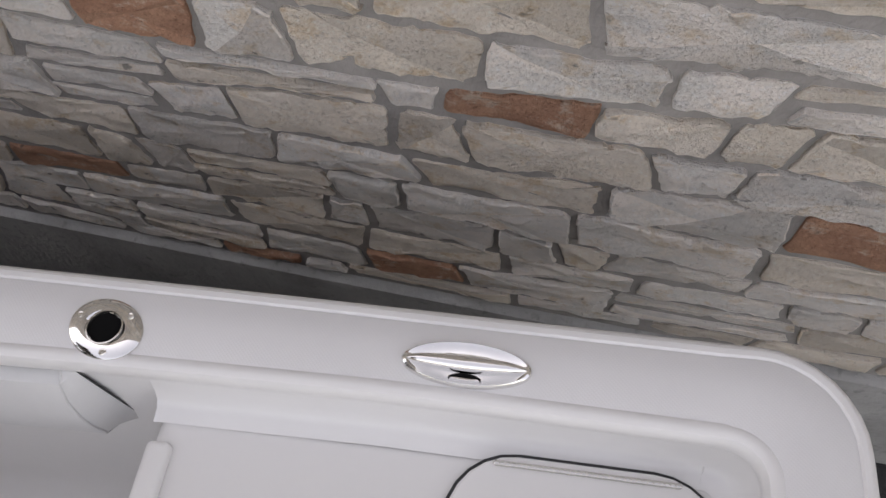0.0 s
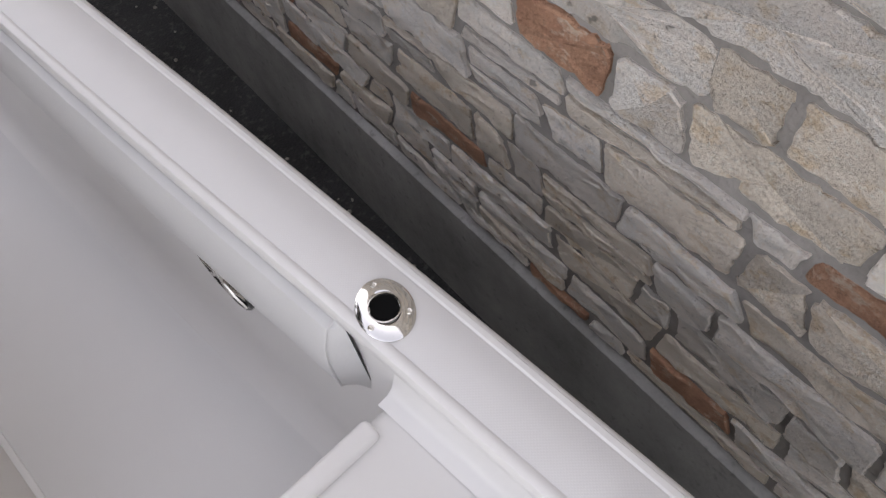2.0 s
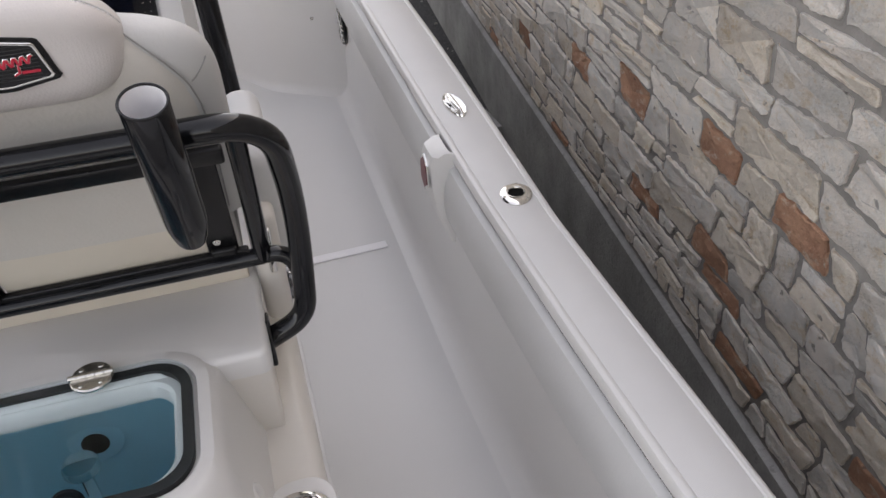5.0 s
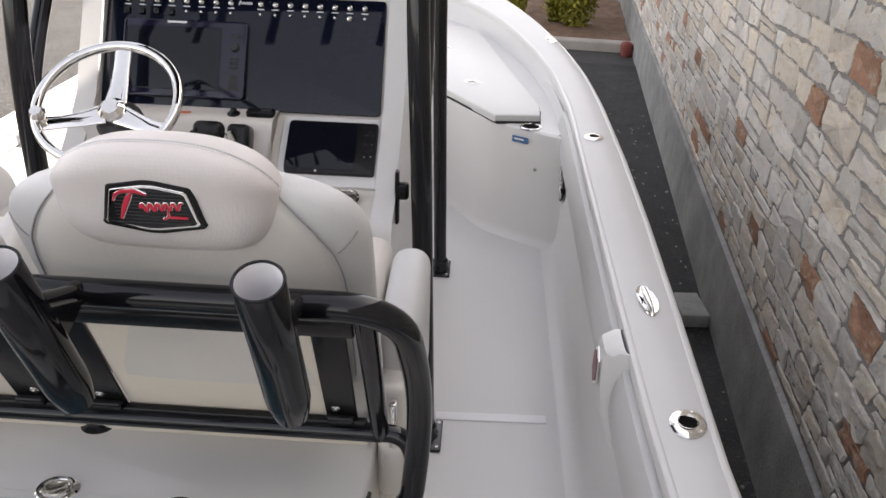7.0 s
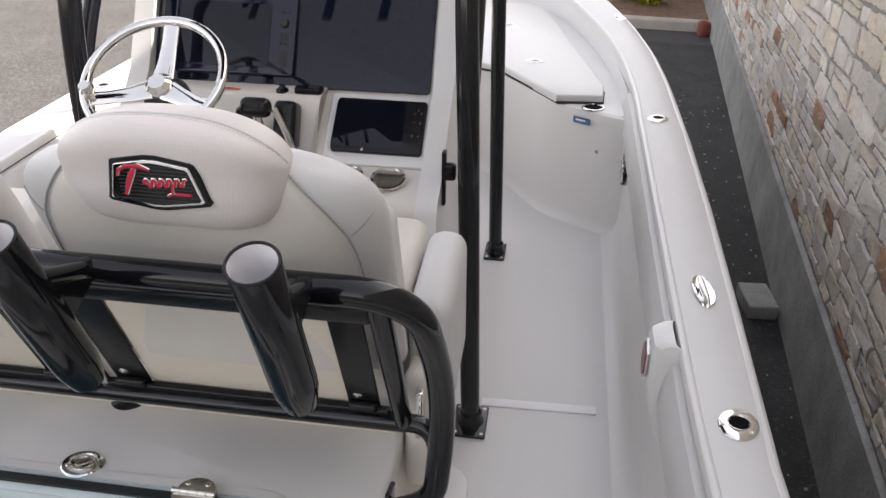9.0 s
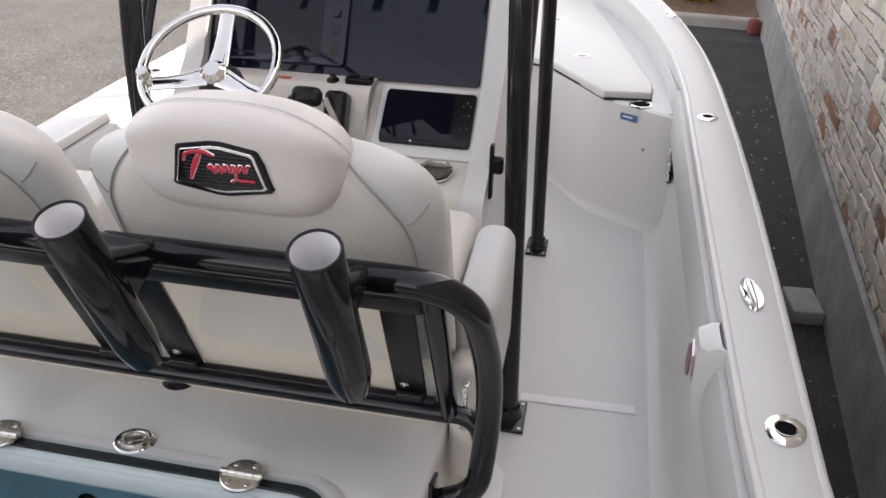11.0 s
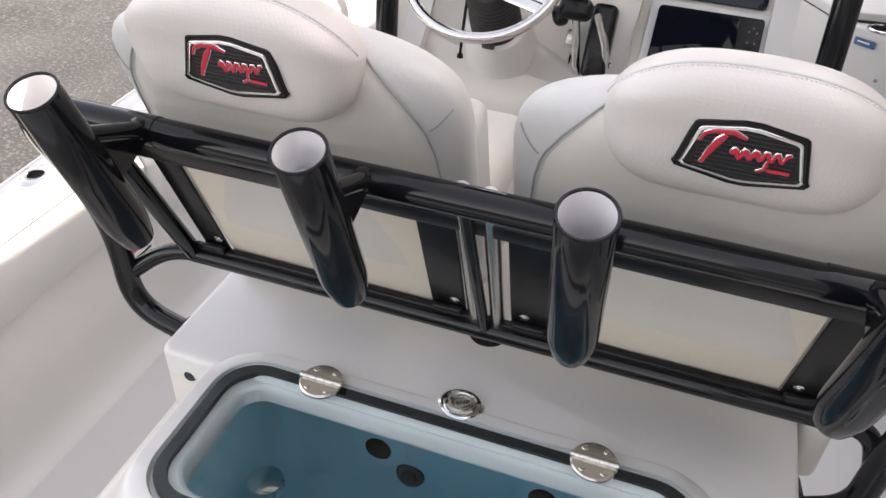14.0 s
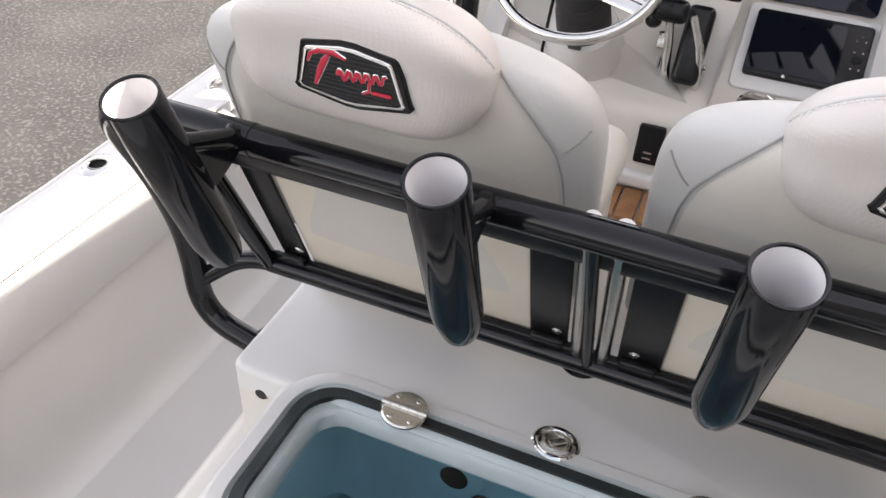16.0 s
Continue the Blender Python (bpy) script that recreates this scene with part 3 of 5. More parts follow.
# ---- livewell post ----
CX = 0.022
TOP = 0.738
post_base = thing("livewell_post", "cream fibreglass leaning post base holding a blue livewell", "livewell")
lower = slab(rrect(1.13, 0.96, 0.10, 8), 0.012, 0.540, 0.03, pose(0.0, -0.04, 0), hole=rrect(0.86, 0.60, 0.07, 8))
part("lower_body", lower, GEL_WARM, post_base)
part("floor_flange", slab(rrect(1.155, 1.50, 0.10, 8), 0.0, 0.005, 0.003, pose(0.0, 0.17, 0)), GEL, post_base)
part("shelf", slab(rrect(1.03, 0.315, 0.022), TOP - 0.05, TOP, 0.012, pose(-0.001, 0.140, 0)), GEL, post_base)
for s in (1, -1):
    part("shelf_side", rbox(0.140, 0.306, 0.24, 0.008, pose(s * 0.441 - 0.001, 0.140, TOP - 0.14)), GEL_WARM, post_base)
part("shelf_back", rbox(0.99, 0.052, 0.24, 0.008, pose(0.002, 0.262, TOP - 0.14)), GEL_WARM, post_base)
LID_Y0, LID_Y1 = -0.265, 0.005
TUB_Y = (LID_Y0 + LID_Y1) / 2


def ringed(sizes):
    """Nested rounded outlines (width, depth, radius, height, y shift) skinned into a body."""
    rows = [[(x, y + TUB_Y + sh, z) for x, y in rrect(w, d, r, 8)] + [(rrect(w, d, r, 8)[0][0], rrect(w, d, r, 8)[0][1] + TUB_Y + sh, z)] for w, d, r, z, sh in sizes]
    return skin(rows)


part("tub_rim", ringed([(0.97, 0.58, 0.14, 0.50, -0.01), (0.93, 0.55, 0.13, 0.56, 0.005), (0.87, 0.495, 0.11, 0.6760, 0.0325), (0.850, 0.470, 0.10, 0.7160, 0.045), (0.835, 0.357, 0.095, 0.7320, 0), (0.815, 0.337, 0.09, TOP + 0.003, 0), (0.775, 0.297, 0.075, TOP + 0.003, 0), (0.770, 0.292, 0.072, 0.7280, 0)]), GEL, post_base)
part("inner_ledge", ringed([(0.772, 0.294, 0.072, 0.7285, 0), (0.740, 0.262, 0.062, 0.7300, 0), (0.702, 0.224, 0.052, 0.7300, 0), (0.692, 0.214, 0.050, 0.7240, 0), (0.688, 0.210, 0.050, 0.7000, 0), (0.70, 0.235, 0.052, 0.6800, 0.01)]), GEL, post_base, "pale moulded ledge under the lid")
part("well", ringed([(0.70, 0.235, 0.052, 0.6800, 0.01), (0.71, 0.30, 0.058, 0.6300, 0.065), (0.67, 0.32, 0.07, 0.34, 0.09), (0.62, 0.28, 0.07, 0.30, 0.09), (0.3, 0.10, 0.04, 0.29, 0.09), (0.02, 0.02, 0.009, 0.288, 0.09)]), BLUE_WELL, post_base, "blue gelcoat well lining")
for x in (-0.162, 0.150):
    cup_in = part("drain_hole", lathe([(0.026, 0.006), (0.036, 0.004), (0.052, 0.0)], 24, at=pose(x, 0.096, 0.508, 86, 0, 0)), BLUE_WELL, post_base, "moulded inlet boss")
    # bore is a shallow disc, its shade painted black
    part("drain_bore", lathe([(0.0, 0.005), (0.026, 0.0065)], 20, at=pose(x, 0.096, 0.508, 86, 0, 0)), HOLE, cup_in, "near-black disc painted as the inlet's shaded bore")
for x, y, z in ((-0.103, 0.104, 0.442), (0.095, 0.0, 0.47)):
    part("inlet", lathe([(0.0, 0.012), (0.012, 0.012), (0.016, 0.006), (0.026, 0.005), (0.029, 0.0)], 22, at=pose(x, y, z, 82, 0, 0)), RUBBER, post_base, "black threaded inlet")
for x, y, z in ((-0.299, -0.077, 0.550), (0.140, 0.005, 0.545)):
    part("standpipe", lathe([(0.0, 0.012), (0.022, 0.012), (0.030, 0.010), (0.034, 0.004), (0.034, -0.006), (0.018, -0.012), (0.012, -0.03), (0.012, -0.16)], 26, at=pose(x, y, z)), CHROME, post_base, "chrome overflow pipe")
part("side_plug", lathe([(0, 0.003), (0.010, 0.003), (0.012, 0.0)], 16, at=pose(-0.463, -0.0150, 0.689, 90, 0, 0)), RUBBER, post_base, "black plug")
part("side_plug", lathe([(0, 0.002), (0.014, 0.003), (0.018, 0.0)], 16, at=pose(0.452, -0.215, 0.62, 62, 0, 90)), GEL, post_base, "white plug")

lid = post_base
gz = 0.7420
part("lid_seal", slab(rrect(0.757, 0.279, 0.066, 8), gz - 0.010, gz + 0.001, 0.0, pose(0, TUB_Y, 0), hole=rrect(0.724, 0.246, 0.056, 8)), RUBBER, lid, "black rubber seal")
pane = part("lid_pane", slab(rrect(0.765, 0.287, 0.07, 8), gz + 0.002, gz + 0.009, 0.002, pose(0, TUB_Y, 0)), GLASS, lid, "clear acrylic pane")
pane.visible_shadow = False
for x in (-0.22, 0.22):
    h = part("hinge", lathe([(0, 0.0045), (0.033, 0.0045), (0.0355, 0.002), (0.0355, -0.001)], 30, at=pose(x, 0.0, gz + 0.010)), STEEL, lid, "round nickel hinge")
    k = bmesh.new()
    for i in range(5):
        sweep([(x - 0.036 + i * 0.0145, 0.0, gz + 0.0165), (x - 0.036 + i * 0.0145 + 0.0135, 0.0, gz + 0.0165)], 0.0055, 10, k)
    part("knuckle", k, STEEL, h)
    for dx, dy in ((-0.017, 0.019), (0.015, 0.021), (-0.015, -0.02), (0.017, -0.019)):
        plate_screw(h, x + dx, dy, gz + 0.0145, r=0.0052)

latch = thing("turn_latch", "polished steel turn latch with a folded finger ring", "latch", "turn latches", at=pose(0.0, 0.047, TOP))
part("flange", lathe([(0.0, 0.002), (0.024, 0.002), (0.027, 0.0045), (0.033, 0.005), (0.037, 0.002), (0.037, -0.001)], 32, sx=1.0, sy=0.86), CHROME, latch)
part("ring", sweep([(0.019 * math.cos(a), 0.015 * math.sin(a), 0.005) for a in (2 * math.pi * k / 24 for k in range(25))], 0.003, 8, cap=False), STEEL, latch)
part("tongue", rbox(0.026, 0.014, 0.004, 0.0015, pose(0.002, 0.001, 0.0055, 0, 0, 38)), STEEL, latch)

flush_holder(0.512, -0.223, 0.5525, 80)
flush_holder(0.520, -0.366, 0.5525, 80, cap=True)
pad = part("holder_pad", slab(rrect(0.118, 0.29, 0.05), 0.535, 0.551, 0.005, pose(0.516, -0.298, 0)), GEL, post_base)

grab = thing("grab_handle", "black curved grab bar on the livewell's aft face", "grab bar")
part("bar", sweep(bend([(0.374, -0.300, 0.706), (0.345, -0.352, 0.698), (0.27, -0.392, 0.686), (0.14, -0.404, 0.680), (0.0, -0.405, 0.678), (-0.14, -0.404, 0.680), (-0.27, -0.392, 0.686), (-0.345, -0.352, 0.698), (-0.374, -0.300, 0.706)], 0.06), [0.011] + [0.0165] * 49 + [0.011], 14), BLACK, grab)
for s in (1, -1):
    part("bracket", sweep([(s * 0.262, -0.394, 0.686), (s * 0.272, -0.387, 0.660), (s * 0.282, -0.374, 0.635), (s * 0.285, -0.352, 0.622)], [0.013, 0.014, 0.019, 0.031], 14), BLACK, grab)

# ---- rack of tubes ----
LEAN = radians(22.4)
RAKE = Vector((0, -math.sin(LEAN), math.cos(LEAN)))
AFT = Vector((0, -math.cos(LEAN), -math.sin(LEAN)))
BASE = Vector((0, 0.118, 0.871))
VT, VB, OUT = 0.356, -0.025, 0.010      # top and lower rail up the rack, and how far the lower one stands aft of the panels
RO = 0.033                              # how far the top rail stands aft
RT = 0.0195


def on_rack(x, v, out=0.0):
    """A point of the reclined rack: x across, v metres up it, out metres aft of its panels."""
    return Vector((x, 0, 0)) + BASE + RAKE * v + AFT * out


def rack_box(x, v, w, h, t, out, r=0.003):
    """A flat plate lying in the rack's plane."""
    m = Matrix.Translation(on_rack(x, v, out)) @ Matrix.Rotation(LEAN, 4, "X")
    return rbox(w, t, h, r, m)


rack = thing("rod_rack", "black powder-coated tube rack with four angled rod tubes", "rod rack")
for s in (1, -1):
    lx = 0.603 if s > 0 else 0.652
    a = [on_rack(s * 0.40, VT, RO), on_rack(s * (lx - 0.018), VT, RO), on_rack(s * lx, VT * 0.40, OUT), Vector((s * lx, 0.095, 0.86)), Vector((s * (lx - 0.012), 0.082, 0.715)), Vector((s * 0.512, 0.078, 0.680))]
    part("side_loop", sweep(bend(a, 0.10, 10), RT + 0.001, 18), POWDER, rack)
    part("side_brace", sweep(bend([on_rack(CX + s * 0.45, VB, OUT), on_rack(CX * 0.5 + s * 0.572, VB, OUT), Vector((s * (lx - 0.003), 0.092, 0.775))], 0.055, 8), 0.0155, 14), POWDER, rack)
    part("end_post", sweep([on_rack(CX * 0.5 + s * 0.525, VB, OUT), on_rack(CX * 0.5 + s * 0.525, VT, RO)], 0.0155, 14), POWDER, rack)
    part("mounting_plate", rbox(0.010, 0.052, 0.092, 0.004, pose(s * 0.516, 0.078, 0.680, -18, 0, 0)), POWDER, rack)
part("top_rail", sweep([on_rack(-0.42, VT, RO), on_rack(0.42, VT, RO)], RT, 18), POWDER, rack)
part("lower_rail", sweep([on_rack(CX * 0.5 - 0.525, VB, OUT), on_rack(CX * 0.5 + 0.525, VB, OUT)], 0.0165, 16), POWDER, rack)
# gloss black uprights; the steel colour stands in for their cream reflection
for x in (-0.006, 0.030):
    part("centre_post", sweep([on_rack(x, VB, 0.002), on_rack(x, VT - 0.02, 0.002)], 0.011, 14), STEEL, rack, "slim black centre upright, its cream reflection drawn as dull steel")
part("centre_stay", sweep([on_rack(0.012, VB, 0.014), on_rack(0.000, VT - 0.02, 0.014)], 0.0085, 12), POWDER, rack)
for x0, x1 in ((-0.440, -0.078), (0.110, 0.446)):
    part("back_panel", rack_box((x0 + x1) / 2, 0.128, x1 - x0, 0.285, 0.012, -0.012), PANEL, rack, "cream back panel")
for xx, w in ((-0.464, 0.046), (-0.050, 0.056), (0.080, 0.060), (0.472, 0.052)):
    pl = part("side_plate", rack_box(xx, 0.128, w, 0.290, 0.006, -0.003), BLACK, rack, "black plastic plate")
    part("plate_foot", rack_box(xx, 0.006, w * 0.86, 0.020, 0.014, 0.006, 0.005), BLACK, pl)
    p = on_rack(xx + (0.012 if xx < 0 else -0.008), 0.030, 0.001)
    plate_screw(pl, p.x, p.y, p.z, AFT, 0.0078, CHROME)
part("panel_frame", rack_box(0.004, 0.266, 1.02, 0.034, 0.016, 0.004, 0.005), BLACK, rack, "black upper panel frame")
part("panel_frame", rack_box(0.004, -0.012, 1.02, 0.026, 0.014, 0.003, 0.004), BLACK, rack, "black lower panel frame")
for x in (-0.419, -0.112, 0.165, 0.450):
    top, low = Vector((x, -0.205, 1.309)), Vector((x, -0.106, 1.056))
    ax = (low - top)
    pts = [top + ax * s for s in (0, 0.004, 0.5, 0.80, 0.86, 0.96, 1.0)]
    hold = part("rod_tube", sweep(pts, [0.0285, 0.0290, 0.0290, 0.0290, 0.0284, 0.0240, 0.0215], 28, cap=False), POWDER, rack)
    part("tube_liner", sweep([top - ax.normalized() * 0.0015, top + ax * 0.02, top + ax * 0.85], [0.0268, 0.0262, 0.0255], 28, cap=False), LINER, hold, "white inner sleeve")
    u, w = Vector((1, 0, 0)), ax.normalized().cross(Vector((1, 0, 0)))
    part("tube_lip", sweep([top + u * 0.0277 * math.cos(a) + w * 0.0277 * math.sin(a) for a in (2 * math.pi * k / 32 for k in range(33))], 0.0020, 6, cap=False), POWDER, hold)
    foot = on_rack(x, VT, RO)
    meet = top + ax * 0.26
    part("tube_bracket", sweep([meet, meet.lerp(foot, 0.55), foot], [0.0125, 0.0115, 0.0125], 12), POWDER, rack)
    part("weld_knob", lathe([(0, 0.011), (0.008, 0.0095), (0.0125, 0.004), (0.0135, -0.012)], 14, at=Matrix.Translation(foot - Vector((0, RT * 0.6, -RT * 0.5)))), POWDER, rack)
    g0, g1, g2 = top + ax * 0.28, foot - Vector((0, 0, 0.010)), top + ax * 0.66
    gus = bmesh.new()
    vs = [gus.verts.new(p + Vector((o, 0, 0))) for o in (-0.004, 0.004) for p in (g0, g1, g2)]
    for f in ((0, 1, 2), (5, 4, 3), (0, 3, 4, 1), (1, 4, 5, 2), (2, 5, 3, 0)):
        gus.faces.new([vs[k] for k in f])
    part("gusset", gus, POWDER, rack, "black welded gusset plate")
part("seat_pivot", lathe([(0, 0.010), (0.022, 0.010), (0.026, 0.005), (0.034, 0.0)], 24, at=pose(-0.006, 0.222, TOP)), BLACK, rack, "black round foot under the rack")
part("hinge_strip", rbox(0.98, 0.012, 0.034, 0.004, pose(0.01, 0.210, TOP + 0.014, 12)), PANEL, rack, "cream closing strip")

# ---- seats ----
SEAT_B, SEAT_T, SEAT_H = 0.95, 1.350, 0.246      # backrest: bottom, top, half width


def seat_section(z):
    """Middle line, half width and half thickness of the backrest at a height."""
    v = (z - SEAT_B) / (SEAT_T - SEAT_B)
    t = max(v - 0.50, 0) / 0.50
    return 0.158 - 0.150 * v, SEAT_H * max(1 - t ** 6.0, 0.0) ** 0.5 + 0.002, 0.064 * max(1 - t ** 5.0, 0.0) ** 0.5 + 0.001


def seat_aft(dx, z, out=0.0):
    """The backrest's aft face at dx from its middle."""
    yc, w, d = seat_section(z)
    c = min(abs(dx) / w, 1.0) ** (1 / 0.62)
    return yc - d * math.sqrt(max(1 - c * c, 0.0)) ** 0.8 - out


SEAM = [(0.95, 0.212), (1.15, 0.216), (1.20, 0.212), (1.24, 0.203), (1.281, 0.179), (1.317, 0.150), (1.335, 0.13)]


def emblem(parent, m, w):
    """A shield-shaped badge: dark ribbed face, chrome border, red flourish with a pale edge."""
    ol = [(0.50, -0.17), (0.485, -0.145), (0.40, 0.20), (0.37, 0.225), (0.06, 0.285), (-0.06, 0.285), (-0.37, 0.225), (-0.40, 0.20), (-0.485, -0.145), (-0.50, -0.17), (-0.47, -0.205), (-0.06, -0.275), (0.06, -0.275), (0.47, -0.205)]

    def sc(k):
        return [(x * w * k, y * w * (k + (k - 1) * 0.8)) for x, y in ol]

    def stroke(points, radii, z, grow, squash=0.4):
        sweep([(x * w, y * w, z) for x, y in points], [r * w + grow for r in radii], 10, fl, squash=squash)

    part("badge_base", slab(sc(1.06), -0.010, 0.004, 0.003, m), BLACK, parent, "black badge surround")
    part("badge_rim", slab(sc(0.95), 0.003, 0.0068, 0.0012, m, hole=sc(0.895)), CHROME, parent, "chrome badge rim")
    f = part("badge_face", slab(sc(0.89), 0.002, 0.0048, 0.0, m), BLACK, parent, "ribbed black badge face")
    ribs = bmesh.new()
    for k in range(10):
        y = (-0.17 + 0.040 * k) * w
        sweep([(-0.36 * w, y, 0.0048), (0.36 * w, y, 0.0048)], 0.0006, 5, ribs)
    ribs.transform(m)
    part("badge_ribs", ribs, RUBBER, f)
    for mat, z, grow, name in ((CHROME, 0.0052, 0.0009, "flourish_edge"), (RED, 0.0064, 0.0, "badge_flourish")):
        fl = bmesh.new()
        stroke([(-0.31, -0.13), (-0.26, 0.0), (-0.21, 0.10), (-0.17, 0.16)], [0.012, 0.026, 0.028, 0.014], z, grow)
        stroke([(-0.36, 0.07), (-0.33, 0.14), (-0.25, 0.185), (-0.12, 0.19), (-0.02, 0.15)], [0.008, 0.015, 0.022, 0.024, 0.010], z, grow)
        band = [k / 44 for k in range(45)]   # a wavy ribbon
        stroke([(-0.10 + 0.42 * q, 0.005 + 0.035 * q + 0.040 * math.sin(q * 34)) for q in band], [0.017 - 0.006 * q for q in band], z, grow)
        stroke([(0.17, -0.01), (0.165, -0.09), (0.11, -0.12)], [0.010, 0.014, 0.008], z, grow)
        fl.transform(m)
        part(name, fl, mat, f, "red enamel flourish" if mat is RED else "pale metal edge of the flourish")
    part("badge_bar", rbox(0.17 * w, 0.030 * w, 0.002, 0.0006, m @ pose(0.27 * w, -0.095 * w, 0.0054)), RED, f, "small red bar")


def helm_seat(x, aft, shift):
    """A helm chair at x, its headrest set back by aft and its badge moved sideways by shift."""
    seat = thing("helm_chair", "cream vinyl helm chair with padded headrest and badge", "chair", "helm chairs")
    rows = []
    for k in range(26):
        v = 1 - (1 - k / 25) ** 1.6
        yc, w, d = seat_section(SEAT_B + (SEAT_T - SEAT_B) * v)
        rows.append([(x + w * math.copysign(abs(math.cos(a)) ** 0.62, math.cos(a)), yc + d * math.copysign(abs(math.sin(a)) ** 0.8, math.sin(a)), SEAT_B + (SEAT_T - SEAT_B) * v) for a in (2 * math.pi * j / 40 for j in range(40))])
    part("wing_cover", skin(rows, True), VINYL_SIDE, seat, "smooth grey-cream vinyl wings")
    rows = []
    for k in range(24):
        z = 0.955 + (1.335 - 0.955) * k / 23
        h = interp(z, SEAM)
        rows.append([(x + h * u, seat_aft(h * u, z, -0.004 + 0.012 * (1 - abs(u) ** 12)), z) for u in (-1, -0.985, -0.96, -0.92, -0.85, -0.7, -0.5, -0.25, 0, 0.25, 0.5, 0.7, 0.85, 0.92, 0.96, 0.985, 1)])
    part("back_panel", skin(rows), VINYL_PLAIN, seat)
    for s in (1, -1):
        part("seam_groove", sweep([(x + s * interp(z, SEAM), seat_aft(interp(z, SEAM), z, 0.0025), z) for z in np.linspace(0.97, 1.335, 26)], 0.0014, 6), SEAM_GREY, seat)
        cross = [(0.208 + 0.026 * k / 8, 1.238 + 0.030 * (k / 8) ** 1.3) for k in range(9)]
        part("seam", sweep([(x + s * dx, seat_aft(dx, z, 0.0004), z) for dx, z in cross], 0.0012, 6), SEAM_GREY, seat)
    for s in (1, -1):
        part("side_bolster", rbox(0.050, 0.15, 0.24, 0.022, pose(x + s * 0.196, 0.205, 1.045, 20), 4), VINYL_SIDE, seat)
    rows = []
    N = 30

    def bun(u, a):
        """A point of the headrest: u across it, a round it from the top."""
        up = 0.066 * (max(1 - abs(u) ** 2.7, 0.0) ** 0.62 + 0.004)
        dn = 0.089 * (max(1 - abs(u) ** 4.2, 0) ** 0.45 + 0.004)
        d = 0.056 * max(1 - abs(u) ** 6, 0) ** 0.5 + 0.002
        c, s = math.cos(a), math.sin(a)
        h = up * abs(c) ** 0.7 if c > 0 else -dn * abs(c) ** 0.9
        lean = -0.35 * h if c > 0 else -0.06 * h
        return (x + 0.142 * u, -0.024 - aft + lean + d * math.copysign(abs(s) ** 0.7, s), 1.336 - 0.004 * u * u + h)

    for k in range(N + 1):
        u = math.sin(math.pi * (k / N - 0.5))
        rows.append([bun(u, 2 * math.pi * j / 36) for j in range(36)])
    part("headrest", skin(rows, True), VINYL, seat, "woven-texture cream headrest")
    st = bmesh.new()
    for k in range(64):
        u = -0.95 + 1.90 * k / 63
        p, q = Vector(bun(u, -0.20)), Vector(bun(u + 0.016, -0.20))
        sweep([p + Vector((0, -0.0005, 0.0005)), q + Vector((0, -0.0005, 0.0005))], 0.0009, 5, st)
    part("stitching", st, LINER, seat, "white stitching")
    part("headrest_welt", sweep([Vector(bun(-0.99 + 1.98 * k / 40, -0.13)) for k in range(41)], 0.0016, 6), VINYL_SIDE, seat)
    m = Matrix.Translation((x + shift, -0.0815 - aft, 1.326)) @ pose(0, 0, 0, 97, 0, 0)
    emblem(seat, m, 0.122)
    return seat


for x, aft, shift in ((0.287, -0.012, 0.0), (-0.262, 0.014, 0.016)):
    helm_seat(x, aft, shift)
    cush = thing("seat_cushion", "cream vinyl seat cushion in front of the backrest", "cushion", "seat cushions")
    part("cushion", rbox(0.44, 0.36, 0.11, 0.04, pose(x, 0.42, 0.93), 4), VINYL_PLAIN, cush)
    part("cushion_base", rbox(0.42, 0.30, 0.16, 0.02, pose(x, 0.43, 0.80)), GEL, cush)
for s in (1,):
    arm = thing("armrest", "cream vinyl padded armrest beside the helm chairs", "armrest")
    part("pad", rbox(0.078, 0.27, 0.29, 0.034, pose(CX + s * 0.529, 0.40, 0.845, 6), 5), VINYL_SIDE, arm)
    part("shell", rbox(0.055, 0.27, 0.26, 0.02, pose(CX + s * 0.522, 0.34, 0.74), 3), GEL_WARM, arm)
    part("side_latch", rbox(0.014, 0.03, 0.10, 0.004, pose(CX + s * 0.527, 0.20, 0.80)), CHROME, arm, "chrome side latch")

# ---- console ----
console = thing("helm_console", "white fibreglass helm console with a dark glass dash", "console")
KX = -0.045      # middle of the console
prof = [(1.06, 0.0), (1.06, 0.745), (1.07, 0.77), (1.09, 0.79), (1.165, 0.812), (1.183, 0.832), (1.345, 0.978), (1.368, 0.988), (1.536, 1.296), (1.545, 1.318), (1.57, 1.330), (1.62, 1.332), (1.94, 1.30), (2.03, 1.2), (2.10, 0.9), (2.15, 0.0)]
cb = skin([[(x, y, z) for y, z in prof] for x in (KX - 0.445, KX + 0.445)])
bmesh.ops.holes_fill(cb, edges=cb.edges[:])
part("console_body", cb, GEL_WARM, console)
pod = [(1.10, 0.78), (1.165, 0.806), (1.195, 0.826), (1.268, 0.978), (1.282, 0.992), (1.31, 0.997), (1.40, 0.999), (1.42, 0.80)]
pb = skin([[(x, y, z) for y, z in pod] for x in (KX - 0.440, 0.058, 0.070)])
bmesh.ops.holes_fill(pb, edges=pb.edges[:])
part("throttle_pod", pb, GEL_WARM, console, "raised cream pod beside the display")
cheek = [(1.03, 0.0), (1.03, 0.76), (1.05, 0.795), (1.13, 0.835), (1.31, 0.995), (1.345, 1.03), (1.500, 1.312), (1.525, 1.345), (1.565, 1.362), (1.93, 1.33), (2.05, 1.22), (2.13, 0.9), (2.18, 0.0)]
